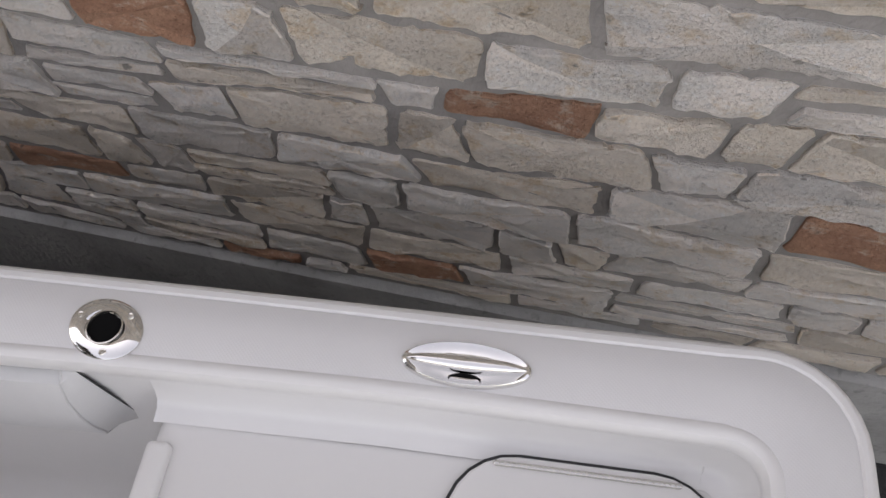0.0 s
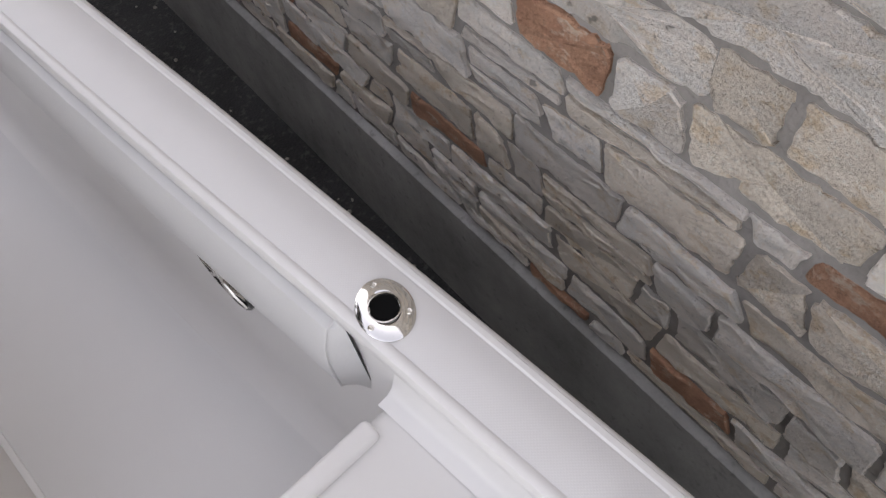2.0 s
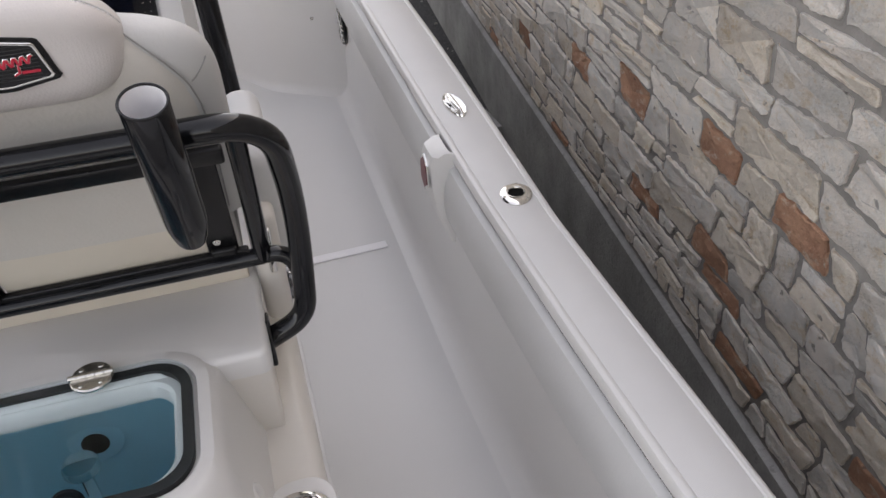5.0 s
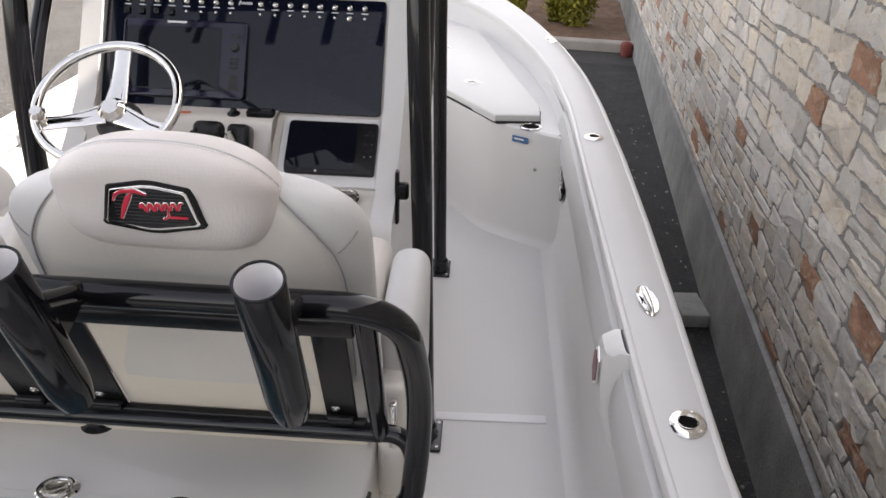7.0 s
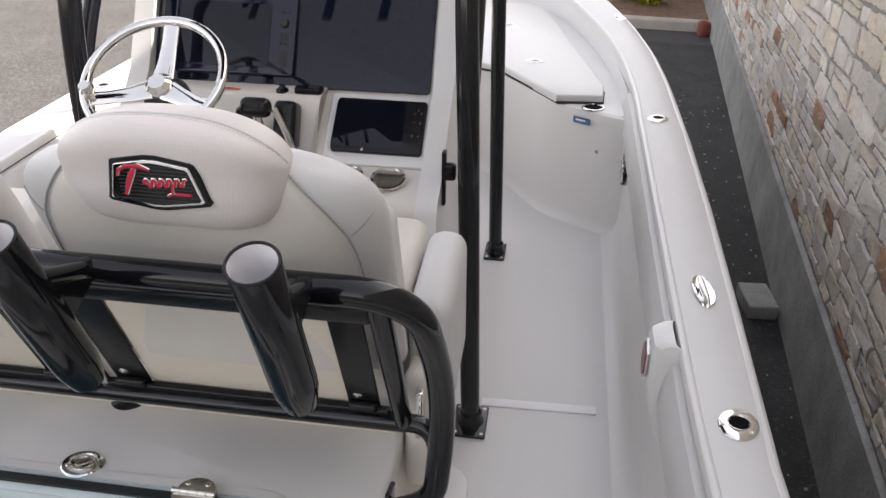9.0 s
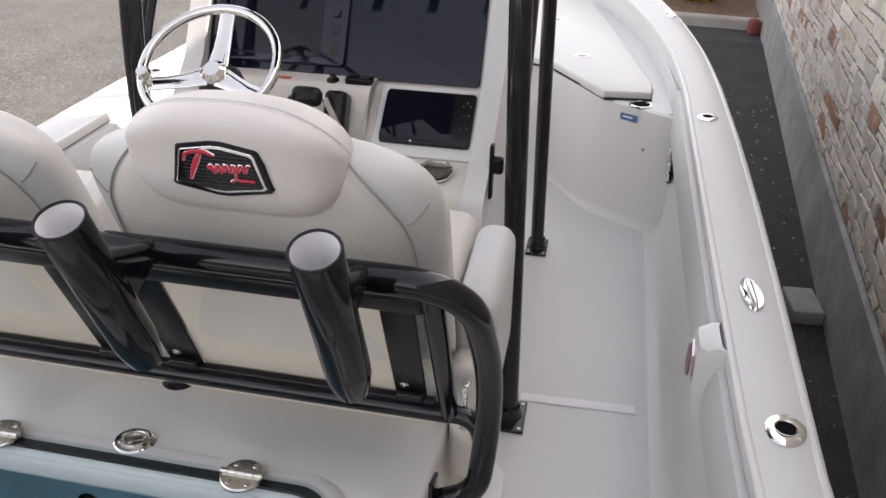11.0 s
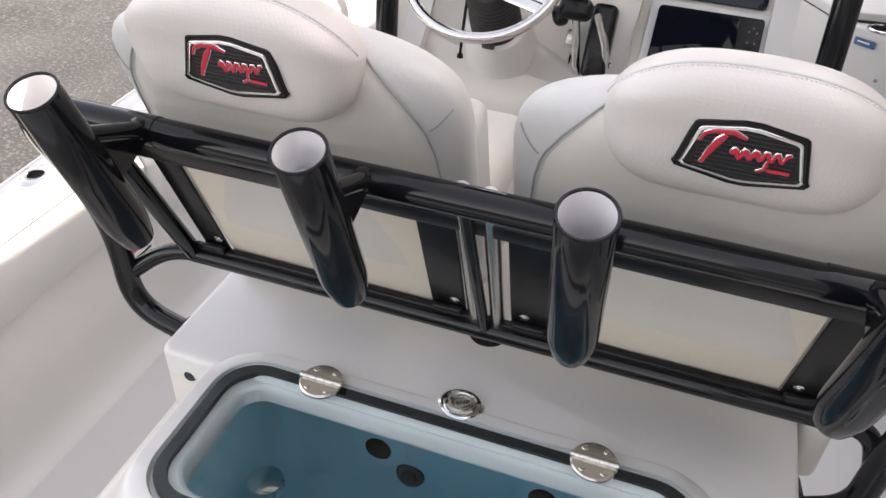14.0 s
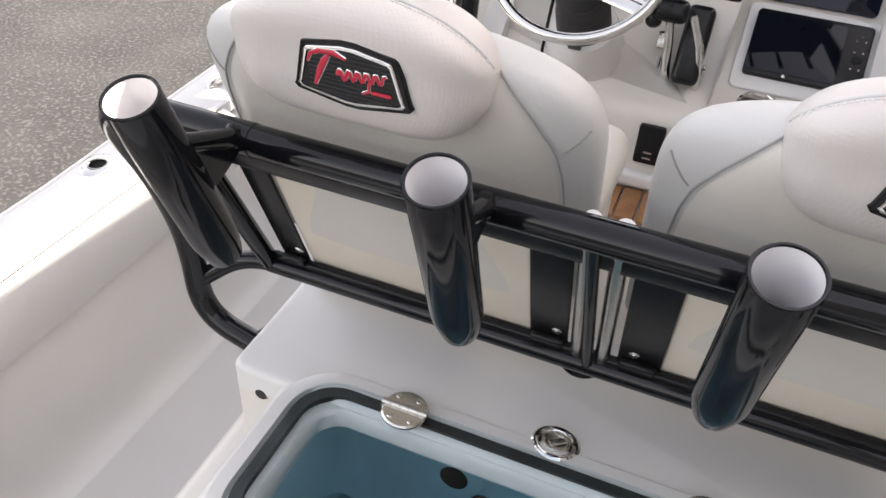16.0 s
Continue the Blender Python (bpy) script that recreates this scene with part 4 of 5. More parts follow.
for s in (1, -1):
    m = Matrix(((0, 0, 1, KX + s * 0.462 - 0.03), (1, 0, 0, 0), (0, 1, 0, 0), (0, 0, 0, 1)))
    part("side_frame", slab(cheek[::-1], 0.0, 0.06, 0.0, m), GEL, console, "white raised side frame")
part("brow", sweep([(KX - 0.42, 1.552, 1.334), (KX - 0.40, 1.550, 1.336), (KX, 1.550, 1.340), (KX + 0.40, 1.550, 1.336), (KX + 0.42, 1.552, 1.334)], [0.018, 0.027, 0.028, 0.027, 0.018], 16), VINYL_PLAIN, console, "padded cream brow")
DT = Matrix.Translation((KX - 0.005, 1.448, 1.145)) @ pose(0, 0, 0, 90 - 28.7, 0, 0)   # dash plane: x across, y up it, z towards the helm
dash = part("dash_glass", slab(rrect(0.850, 0.348, 0.012), -0.004, 0.006, 0.002, DT), DASH, console, "dark glossy dash glass")

for k in range(17):
    if k == 8:
        continue
    x = -0.362 + k * 0.0452
    sw = part("toggle_switch", lathe([(0, 0.013), (0.0048, 0.011), (0.0055, 0.006), (0.0080, 0.0045), (0.0088, 0.0)], 12, at=DT @ pose(x, 0.148, 0.006)), STEEL, dash, "small steel toggle switch")
    part("switch_mark", rbox(0.020, 0.0028, 0.001, 0.0, DT @ pose(x, 0.133, 0.0065)), LINER, sw)
    if k < 4:
        part("rocker", rbox(0.018, 0.020, 0.010, 0.003, DT @ pose(x, 0.114, 0.009)), BLACK, dash, "black rocker switch")
    elif k == 15:
        part("toggle_switch", lathe([(0, 0.013), (0.0048, 0.011), (0.0055, 0.006), (0.0080, 0.0045), (0.0088, 0.0)], 12, at=DT @ pose(x, 0.116, 0.006)), STEEL, dash)
    else:
        part("breaker_button", lathe([(0, 0.006), (0.0036, 0.0055), (0.0046, 0.003), (0.0060, 0.0)], 10, at=DT @ pose(x, 0.117, 0.006)), STEEL, dash)
mark = bmesh.new()
sweep([DT @ Vector((-0.018 + 0.036 * k / 20, 0.150 + 0.004 * math.sin(k * 1.3), 0.0068)) for k in range(21)], 0.0016, 6, mark)
sweep([DT @ Vector(p) for p in ((-0.022, 0.143, 0.0068), (-0.017, 0.158, 0.0068))], 0.0017, 6, mark)
part("pale_flourish", mark, LINER, dash, "pale script-like mark")

mfd = thing("chart_plotter", "large dark chart plotter with a button column, switched off", "display")
part("housing", slab(rrect(0.378, 0.235, 0.014), 0.004, 0.024, 0.005, DT @ pose(-0.174, -0.030, 0)), NAVY, mfd, "glossy navy-black housing")
part("screen", slab(rrect(0.290, 0.190, 0.006), 0.0235, 0.0262, 0.001, DT @ pose(-0.208, -0.030, 0)), SCREEN, mfd, "glossy dark screen")
part("maker_bar", rbox(0.058, 0.006, 0.001, 0.0, DT @ pose(-0.200, 0.0785, 0.0245)), LINER, mfd, "pale maker's mark")
part("dial", lathe([(0, 0.010), (0.010, 0.010), (0.012, 0.006), (0.014, 0.0)], 18, at=DT @ pose(-0.020, 0.008, 0.024)), RUBBER, mfd)
for j in range(3):
    for i in range(2):
        part("button", rbox(0.011, 0.008, 0.003, 0.001, DT @ pose(-0.0275 + i * 0.015, -0.026 - j * 0.013, 0.0245)), RUBBER, mfd)
for i in range(2):
    part("button", rbox(0.011, 0.008, 0.003, 0.001, DT @ pose(-0.0275 + i * 0.015, 0.044, 0.0245)), RUBBER, mfd)
part("slot_cover", rbox(0.028, 0.045, 0.003, 0.001, DT @ pose(-0.020, -0.096, 0.0245)), RUBBER, mfd)

# lower dash: x across, y up the slope, z out of it
PT = Matrix.Translation((CX, 1.235, 0.914)) @ pose(0, 0, 0, 90 - 24.5, 0, 0)      # on the pod
LT = Matrix.Translation((CX, 1.265, 0.913)) @ pose(0, 0, 0, 90 - 48, 0, 0)       # in the recess beside it
small = thing("small_display", "small black helm display with side keys, switched off", "display")
part("recess", slab(rrect(0.305, 0.225, 0.016), -0.004, 0.006, 0.003, LT @ pose(0.222, -0.004, 0)), GEL, small, "white moulded surround")
part("housing", slab(rrect(0.263, 0.172, 0.010), 0.004, 0.018, 0.004, LT @ pose(0.2235, 0.004, 0)), BLACK, small)
part("screen", slab(rrect(0.205, 0.150, 0.005), 0.0175, 0.0195, 0.001, LT @ pose(0.194, 0.006, 0)), SCREEN, small, "glossy dark screen")
for kx, ky in ((0.331, 0.062), (0.321, 0.050), (0.341, 0.050), (0.322, 0.020), (0.340, 0.020), (0.322, -0.022), (0.340, -0.022)):
    part("key", lathe([(0, 0.0012), (0.002, 0.0012), (0.0028, 0.0)], 8, at=LT @ pose(kx, ky, 0.018)), STEEL, small)
part("key_pad", lathe([(0, 0.003), (0.010, 0.003), (0.012, 0.0)], 18, at=LT @ pose(0.331, 0.002, 0.0175)), BLACK, small)
part("power_mark", lathe([(0, 0.001), (0.004, 0.001), (0.005, 0)], 10, at=LT @ pose(0.185, -0.074, 0.0185)), STEEL, small)

part("warning_label", rbox(0.062, 0.016, 0.001, 0.0, pose(-0.210, 1.303, 0.9985)), material("orange_label", (0.62, 0.13, 0.03), 0.5, vary=0.05, scale=20), console, "orange-red warning label")
for k in range(5):
    part("label_line", rbox(0.058, 0.0020, 0.001, 0.0, pose(-0.210, 1.274, 0.977) @ pose(0, -0.008 * k, -0.0166 * k, 65.5)), VINYL_SIDE, console)
socket_block = part("charger_block", slab(rrect(0.082, 0.040, 0.010), -0.004, 0.014, 0.004, pose(0.027, 1.316, 0.998)), BLACK, console, "black dash socket block")
part("socket_lid", slab(rrect(0.030, 0.024, 0.006), 0.013, 0.017, 0.002, pose(0.044, 1.316, 0.998)), RUBBER, socket_block)
part("knob", lathe([(0, 0.017), (0.008, 0.016), (0.011, 0.008), (0.018, 0.004), (0.020, -0.004)], 18, at=pose(-0.053, 1.312, 0.998)), BLACK, console, "small black knob")

throttle = thing("throttle_lever", "black and chrome twin throttle control box", "throttle")
TT = PT @ pose(-0.045, -0.005, 0)
part("box", rbox(0.064, 0.185, 0.074, 0.016, TT @ pose(0.014, -0.018, 0.036), 4), BLACK, throttle)
part("head", rbox(0.085, 0.054, 0.050, 0.020, TT @ pose(-0.052, 0.046, 0.112), 4), BLACK, throttle, "black lever grip")
part("thumb_rest", rbox(0.040, 0.050, 0.048, 0.018, TT @ pose(-0.090, 0.026, 0.094, 0, 0, 25), 4), BLACK, throttle)
for s in (1, -1):
    part("lever_arm", sweep([TT @ Vector((0.006 + s * 0.036, -0.115, 0.016)), TT @ Vector((0.004 + s * 0.040, -0.08, 0.050)), TT @ Vector((-0.006 + s * 0.036, -0.02, 0.080)), TT @ Vector((-0.026 + s * 0.026, 0.045, 0.108))], [0.010, 0.0115, 0.0105, 0.009], 14), CHROME, throttle, "chrome lever arm")
    part("lever_cap", lathe([(0, 0.006), (0.014, 0.005), (0.018, 0.0)], 18, at=TT @ Matrix.Translation((s * 0.052, -0.07, 0.045)) @ pose(0, 0, 0, 0, s * 90, 0)), CHROME, throttle)
part("trim_switch", rbox(0.024, 0.040, 0.034, 0.004, TT @ pose(-0.060, -0.018, 0.032)), STEEL, throttle)

wheel = thing("steering_wheel", "polished steel steering wheel with three spokes and a knob", "steering wheel", at=pose(-0.266, 0.978, 1.119, 38, 0, 0))
part("rim", sweep([(0.178 * math.cos(a), 0.178 * math.sin(a), 0) for a in (2 * math.pi * k / 56 for k in range(57))], 0.0128, 14, cap=False), CHROME, wheel)
for a in (90, 205, 335):
    c, s = math.cos(radians(a)), math.sin(radians(a))
    part("spoke", sweep([(0.024 * c, 0.024 * s, -0.038), (0.075 * c, 0.075 * s, -0.033), (0.125 * c, 0.125 * s, -0.020), (0.176 * c, 0.176 * s, -0.002)], [0.030, 0.024, 0.0215, 0.0225], 20, squash=0.24), CHROME, wheel)
part("hub", lathe([(0.0, -0.012), (0.022, -0.014), (0.034, -0.026), (0.036, -0.05), (0.03, -0.06)], 26), CHROME, wheel)
part("turning_knob", lathe([(0, 0.052), (0.014, 0.05), (0.020, 0.038), (0.018, 0.024), (0.010, 0.014), (0.010, 0.0)], 20, at=pose(-0.150, -0.060, -0.010)), CHROME, wheel)
boot = part("column_boot", lathe([(0.036, -0.052), (0.050, -0.058), (0.056, -0.07)] + [(0.058 + 0.003 * (k % 2), -0.075 - 0.008 * k) for k in range(11)] + [(0.064, -0.165), (0.066, -0.235)], 30), RUBBER, wheel, "black ribbed column boot")
part("boot_tab", rbox(0.034, 0.022, 0.045, 0.006, pose(0.0, -0.068, -0.20)), BLACK, boot)
part("column_base", lathe([(0.062, -0.222), (0.078, -0.228), (0.084, -0.240), (0.092, -0.28), (0.10, -0.36)], 28), GEL, wheel, "white moulded column base")
cord = thing("kill_switch_cord", "black engine stop cord hanging from the dash", "cord")
part("cord", sweep(bend([(-0.345, 1.115, 1.01), (-0.352, 1.112, 0.92), (-0.361, 1.128, 0.84)], 0.05), 0.0042, 8), BLACK, cord)
part("clip", lathe([(0, 0.010), (0.008, 0.006), (0.009, -0.004), (0, -0.008)], 12, at=pose(-0.361, 1.128, 0.833)), BLACK, cord)

for x in (0.293, 0.172):
    cup = thing("cup_holder", "polished steel cup holder set in the console ledge", "cup holder", "cup holders", at=pose(x, 1.144, 0.8150, 15.6, 0, 0))
    part("lip", lathe([(0.040, 0.001), (0.043, 0.005), (0.049, 0.0045), (0.052, 0.0)], 30), CHROME, cup)
    part("cup", lathe([(0.041, 0.004), (0.040, 0.002), (0.030, 0.0012), (0.0, 0.001)], 28), STEEL, cup)
sock = thing("charging_panel", "black charging panel with two sockets on the console", "socket panel", at=pose(-0.044, 1.056, 0.700, 90, 0, 0))
part("plate", slab(rrect(0.064, 0.105, 0.008), 0.0, 0.010, 0.003), BLACK, sock)
for y in (-0.020, -0.036):
    part("socket", rbox(0.020, 0.005, 0.002, 0.0, pose(0, y, 0.0105)), STEEL, sock)
step = thing("foot_rest", "teak-slatted foot rest at the foot of the console", "foot rest", at=pose(CX, 0.975, 0.0))
for k in range(12):
    part("slat", rbox(0.046, 0.135, 0.014, 0.003, pose(-0.28 + 0.051 * k, -0.005, 0.570)), TEAK, step)
part("rest_body", rbox(0.66, 0.165, 0.55, 0.02, pose(0, 0.0, 0.286)), GEL_WARM, step)
part("rest_lip", rbox(0.70, 0.03, 0.045, 0.014, pose(0, 0.072, 0.60)), GEL, step)

door_latch = thing("door_latch", "black latch on the console door edge", "latch")
part("plate", rbox(0.012, 0.03, 0.16, 0.005, pose(KX + 0.496, 1.145, 0.83)), BLACK, door_latch)
part("handle", rbox(0.035, 0.028, 0.05, 0.010, pose(KX + 0.512, 1.145, 0.85)), BLACK, door_latch)

box = thing("wood_topped_box", "dark box with a slatted wooden top ahead of the console", "box", at=pose(0.20, 1.80, 1.315))
for k in range(5):
    part("slat", rbox(0.42, 0.052, 0.018, 0.003, pose(0.0, -0.12 + 0.056 * k, 0.036)), TEAK, box)
part("base", rbox(0.44, 0.30, 0.03, 0.006, pose(0, 0, 0.012)), BLACK, box)

# ---- top frame ----
tee = thing("tee_top_frame", "black powder-coated tube frame bolted to the deck", "frame")
for s in (1, -1):
    def mx(x, y, z):
        return Vector((x if s > 0 else -0.040 - x, y, z))
    part("aft_leg", sweep(bend([mx(0.552, 1.112, 0.0), mx(0.517, 1.105, 1.05), mx(0.505, 1.12, 1.28), mx(0.47, 1.32, 2.25)], 0.20, 6), 0.0300, 20), POWDER, tee)
    part("brace", sweep(bend([mx(0.518, 1.115, 1.02), mx(0.518, 1.20, 1.18), mx(0.505, 1.42, 1.50), mx(0.48, 1.86, 2.25)], 0.15, 6), 0.0235, 16), POWDER, tee)
    part("forward_leg", sweep([mx(0.530, 2.262, 0.0), mx(0.497, 2.27, 1.05), mx(0.475, 2.24, 2.25)], 0.0285, 18), POWDER, tee)
    for x, y, pw in ((0.552, 1.112, 0.108), (0.530, 2.262, 0.092)):
        p = mx(x, y, 0)
        f = part("foot_plate", rbox(pw, 0.150, 0.012, 0.004, pose(p.x, p.y, 0.006)), POWDER, tee, "black bolted foot plate")
        part("collar", lathe([(0.043, 0.011), (0.041, 0.018), (0.036, 0.026), (0.036, 0.05), (0.031, 0.056)], 22, at=pose(p.x, p.y, 0)), POWDER, f)
        for dx, dy in ((-pw / 2 + 0.013, -0.060), (pw / 2 - 0.013, -0.060), (-pw / 2 + 0.013, 0.060), (pw / 2 - 0.013, 0.060)):
            plate_screw(f, p.x + dx, p.y + dy, 0.0125, r=0.006)
    part("roof_rail", sweep([mx(0.47, 0.75, 2.26), mx(0.47, 2.5, 2.26)], 0.0235, 14), POWDER, tee)
part("roof_panel", rbox(1.22, 1.65, 0.03, 0.012, pose(-0.02, 1.68, 2.30)), BLACK, tee, "dark canvas roof")
for k in range(4):
    x = CX - 0.45 + 0.30 * k
    part("roof_rod_tube", sweep([(x, 0.86, 2.42), (x, 0.70, 2.14)], 0.028, 14), POWDER, tee)

# ---- bow ----
bow_hatch = thing("bow_hatch", "white raised bow hatch lid with steel pulls", "hatch")
hz0 = DECK_Z + 0.004
ol = [(0.0, 2.64 + 0.50), (0.0, 4.80), (0.50, 4.80), (0.62, 4.70), (0.968, 2.92), (0.958, 2.76), (0.745, 2.735), (0.61, 2.95), (0.47, 3.17), (0.30, 3.25)]
full = [(x, y) for x, y in ol[2:]] + [(-x, y) for x, y in ol[:1:-1]]
part("lid", slab(full[::-1], hz0, hz0 + 0.036, 0.010), DECK, bow_hatch, "pale non-skid lid")
part("lid_seal", slab([(x * 1.006, y + (0.004 if y > 3.7 else -0.006)) for x, y in full][::-1], DECK_Z - 0.002, hz0 + 0.006, 0.0), RUBBER, bow_hatch, "dark rubber seal")
for x, y in ((0.62, 3.30), (0.43, 4.1), (-0.62, 3.30), (-0.43, 4.1)):
    ob = thing("hatch_pull", "polished steel flush hatch pull", "latch", "hatch pulls", at=pose(x, y, hz0 + 0.036))
    part("flange", lathe([(0.0, 0.001), (0.022, 0.001), (0.025, 0.0035), (0.033, 0.0035), (0.036, 0.0)], 28, sx=1.3), CHROME, ob)
    part("ring", sweep([(0.024 * math.cos(a), 0.014 * math.sin(a), 0.003) for a in (2 * math.pi * k / 20 for k in range(21))], 0.0028, 8, cap=False), STEEL, ob)
for s in (1, -1):
    cup = thing("cup_holder", "polished steel cup holder in the bow step", "cup holder", "bow cup holders", at=pose(mir(s, 0.915), 2.695, DECK_Z + 0.001))
    part("lip", lathe([(0.040, 0.001), (0.043, 0.005), (0.049, 0.0045), (0.052, 0.0)], 30), CHROME, cup)
    # shallow black disc in place of the cup's shaded depth
    part("cup", lathe([(0.041, 0.003), (0.040, 0.0005), (0.0, 0.0004)], 28), HOLE, cup)
tag = thing("maker_plate", "small blue and white plate on the bow step", "plate", at=pose(0.868, 2.655, 0.505, 90, 0, -30))
part("plate", slab(rrect(0.085, 0.030, 0.004), 0.0, 0.003, 0.0), material("blue_plate", (0.06, 0.16, 0.32), 0.3, vary=0.1, scale=30), tag)
part("pale_bar", rbox(0.05, 0.007, 0.001, 0.0, pose(-0.005, 0.002, 0.0035)), LINER, tag)
vent = thing("bulkhead_screw", "small steel screw in the bow bulkhead", "screw", at=pose(0.945, 2.598, 0.38, 90, 0, -25))
part("head", lathe([(0, 0.004), (0.007, 0.003), (0.009, 0)], 12), STEEL, vent)
lab = thing("caution_sticker", "white sticker with a red stripe on the cockpit side", "sticker", at=pose(-1.128, 0.64, 0.29, 90, 0, 90))
part("sheet", slab(rrect(0.13, 0.09, 0.006), 0.0, 0.002, 0.0), LINER, lab)
part("red_stripe", rbox(0.12, 0.014, 0.001, 0.0, pose(0, 0.028, 0.0025)), RED, lab)
for k in range(3):
    part("dark_bar", rbox(0.10, 0.007, 0.001, 0.0, pose(0, 0.0 - 0.016 * k, 0.0025)), BLACK, lab)

# ---- far end: kerb, planting bed, shrubs, fence ----
BED_Y = 9.75
FZ = ground_z(BED_Y)
MULCH = material("mulch", (0.17, 0.10, 0.065), 0.95, vary=0.4, scale=9, bump=0.02, bump_scale=40, spots=(60, 0.55, (0.30, 0.22, 0.16), 0.6))
kerb = tagged(part("kerb", rbox(6.6, 0.20, 0.30, 0.03, pose(-0.5, BED_Y + 0.27, FZ - 0.02, 0, 0, -6)), material("kerb_concrete", (0.40, 0.37, 0.33), 0.88, vary=0.15, scale=4, bump=0.003, bump_scale=60)), "pale concrete kerb round the planting bed", "kerb", kind="structure")
bed_rows = [[(x, y, FZ + 0.10 + 0.05 * noise.noise((x * 1.7, y * 1.7, 3.0)) + 0.03 * noise.noise((x * 6, y * 6, 1.0))) for x in np.linspace(-3.8, 2.9, 40)] for y in np.linspace(BED_Y + 0.02, BED_Y + 6.0, 34)]
bed = tagged(part("planting_bed", skin(bed_rows), MULCH), "brown mulch bed behind the kerb", "ground", kind="structure")
LEAF = material("shrub_leaf", (0.24, 0.225, 0.028), 0.5, vary=0.6, scale=4)
TWIG = material("twig", (0.10, 0.07, 0.045), 0.9, vary=0.3, scale=20)


def shrub(x, y, h, w, seed):
    rnd = random.Random(seed)
    z0 = FZ + 0.08
    ob = thing("shrub", "leafy yellow-green shrub in the planting bed", "shrub", "shrubs")
    tw = bmesh.new()
    tips = []
    for k in range(16):
        a, r = rnd.uniform(0, 6.28), rnd.uniform(0.1, 0.5) * w
        tip = Vector((x + r * math.cos(a), y + r * math.sin(a), z0 + h * rnd.uniform(0.55, 1.0)))
        base = Vector((x + 0.1 * r * math.cos(a), y + 0.1 * r * math.sin(a), z0 - 0.02))
        sweep([base, base.lerp(tip, 0.5) + Vector((0, 0, 0.04)), tip], [0.012, 0.008, 0.003], 6, tw)
        tips.append((base, tip))
    part("stem_cluster", tw, TWIG, ob)
    vs, fs = [], []
    for base, tip in tips:
        for k in range(260):
            s = rnd.uniform(0.12, 1.06)
            c = base.lerp(tip, s) + Vector((rnd.gauss(0, 0.10 * w), rnd.gauss(0, 0.10 * w), rnd.gauss(0, 0.06 * h)))
            L = rnd.uniform(0.04, 0.085)
            d = Vector((rnd.gauss(0, 1), rnd.gauss(0, 1), rnd.gauss(0.4, 0.8))).normalized()
            e = d.cross(Vector((rnd.gauss(0, 1), rnd.gauss(0, 1), rnd.gauss(0, 1)))).normalized() * L * 0.32
            i = len(vs)
            vs += [c, c + d * L * 0.5 + e, c + d * L, c + d * L * 0.5 - e]
            fs += [(i, i + 1, i + 2), (i, i + 2, i + 3)]
    me = bpy.data.meshes.new("crown")
    me.from_pydata(vs, [], fs)
    me.materials.append(LEAF)
    cr = new("crown", me)
    cr.parent = ob


shrub(1.97, BED_Y + 1.0, 0.92, 0.64, 3)
shrub(1.73, BED_Y + 1.3, 0.76, 0.5, 4)
shrub(1.12, BED_Y + 1.8, 0.76, 0.38, 5)
shrub(-1.6, BED_Y + 1.7, 0.65, 0.55, 6)
for k, (x, y, r) in enumerate(((0.02, BED_Y + 3.60, 0.34), (0.50, BED_Y + 3.72, 0.27), (-0.62, BED_Y + 3.5, 0.24))):
    b = bmesh.new()
    bmesh.ops.create_icosphere(b, subdivisions=3, radius=r)
    for v in b.verts:
        v.co *= 1 + 0.28 * noise.noise(v.co * 3.5 / r * 0.4 + Vector((k * 7, 0, 0)))
        v.co.z *= 0.62
        v.co += Vector((x, y, FZ + 0.08 + r * 0.35))
    me = mesh_of(b, "boulder", CONCRETE)
    tagged(new("boulder", me), "weathered grey boulder in the planting bed", "boulder", "boulders")
post = thing("end_post", "rust-red stone block at the foot of the wall", "block", at=pose(2.50, 9.42, ground_z(9.42)))
part("block", rbox(0.14, 0.15, 0.20, 0.045, pose(0, 0, 0.09, 0, 0, 10), 3), material("dull_red_block", (0.20, 0.05, 0.04), 0.8, vary=0.25, scale=20), post)
fence = thing("iron_fence", "black iron fence of upright bars behind the bed", "fence")
for k in range(54):
    x = -4.0 + 0.125 * k
    part("bar", rbox(0.02, 0.02, 1.35, 0.003, pose(x, BED_Y + 4.2, FZ + 0.72), 1), BLACK, fence)
for z in (0.15, 1.3):
    part("fence_rail", rbox(6.8, 0.035, 0.04, 0.004, pose(-0.65, BED_Y + 4.2, FZ + z), 1), BLACK, fence)
blk = thing("loose_block", "grey concrete block lying beside the wall", "block", at=pose(1.885, 2.92, ground_z(2.92) + 0.028, 0, 0, 4))
part("block", rbox(0.155, 0.25, 0.080, 0.010, pose(0, 0, 0.040)), CONCRETE, blk)
PEBBLE = material("pebble", (0.36, 0.34, 0.31), 0.9, vary=0.2, scale=40)
rnd = random.Random(11)
pb = bmesh.new()
for k in range(150):
    y = rnd.uniform(-2.0, 7.0)
    x = WALL_A + WALL_B * y - rnd.uniform(0.04, 0.5)
    r = rnd.uniform(0.003, 0.011)
    own = bmesh.new()
    bmesh.ops.create_icosphere(own, subdivisions=1, radius=r)
    own.transform(pose(x, y, ground_z(y) + 0.028 + r * 0.4, rnd.uniform(0, 90), rnd.uniform(0, 90), 0) @ Matrix.Diagonal((1.3, 1, 0.7, 1)))
    join(pb, own)
tagged(part("gravel", pb, PEBBLE), "loose pale pebbles along the wall's foot", "gravel", kind="stuff")

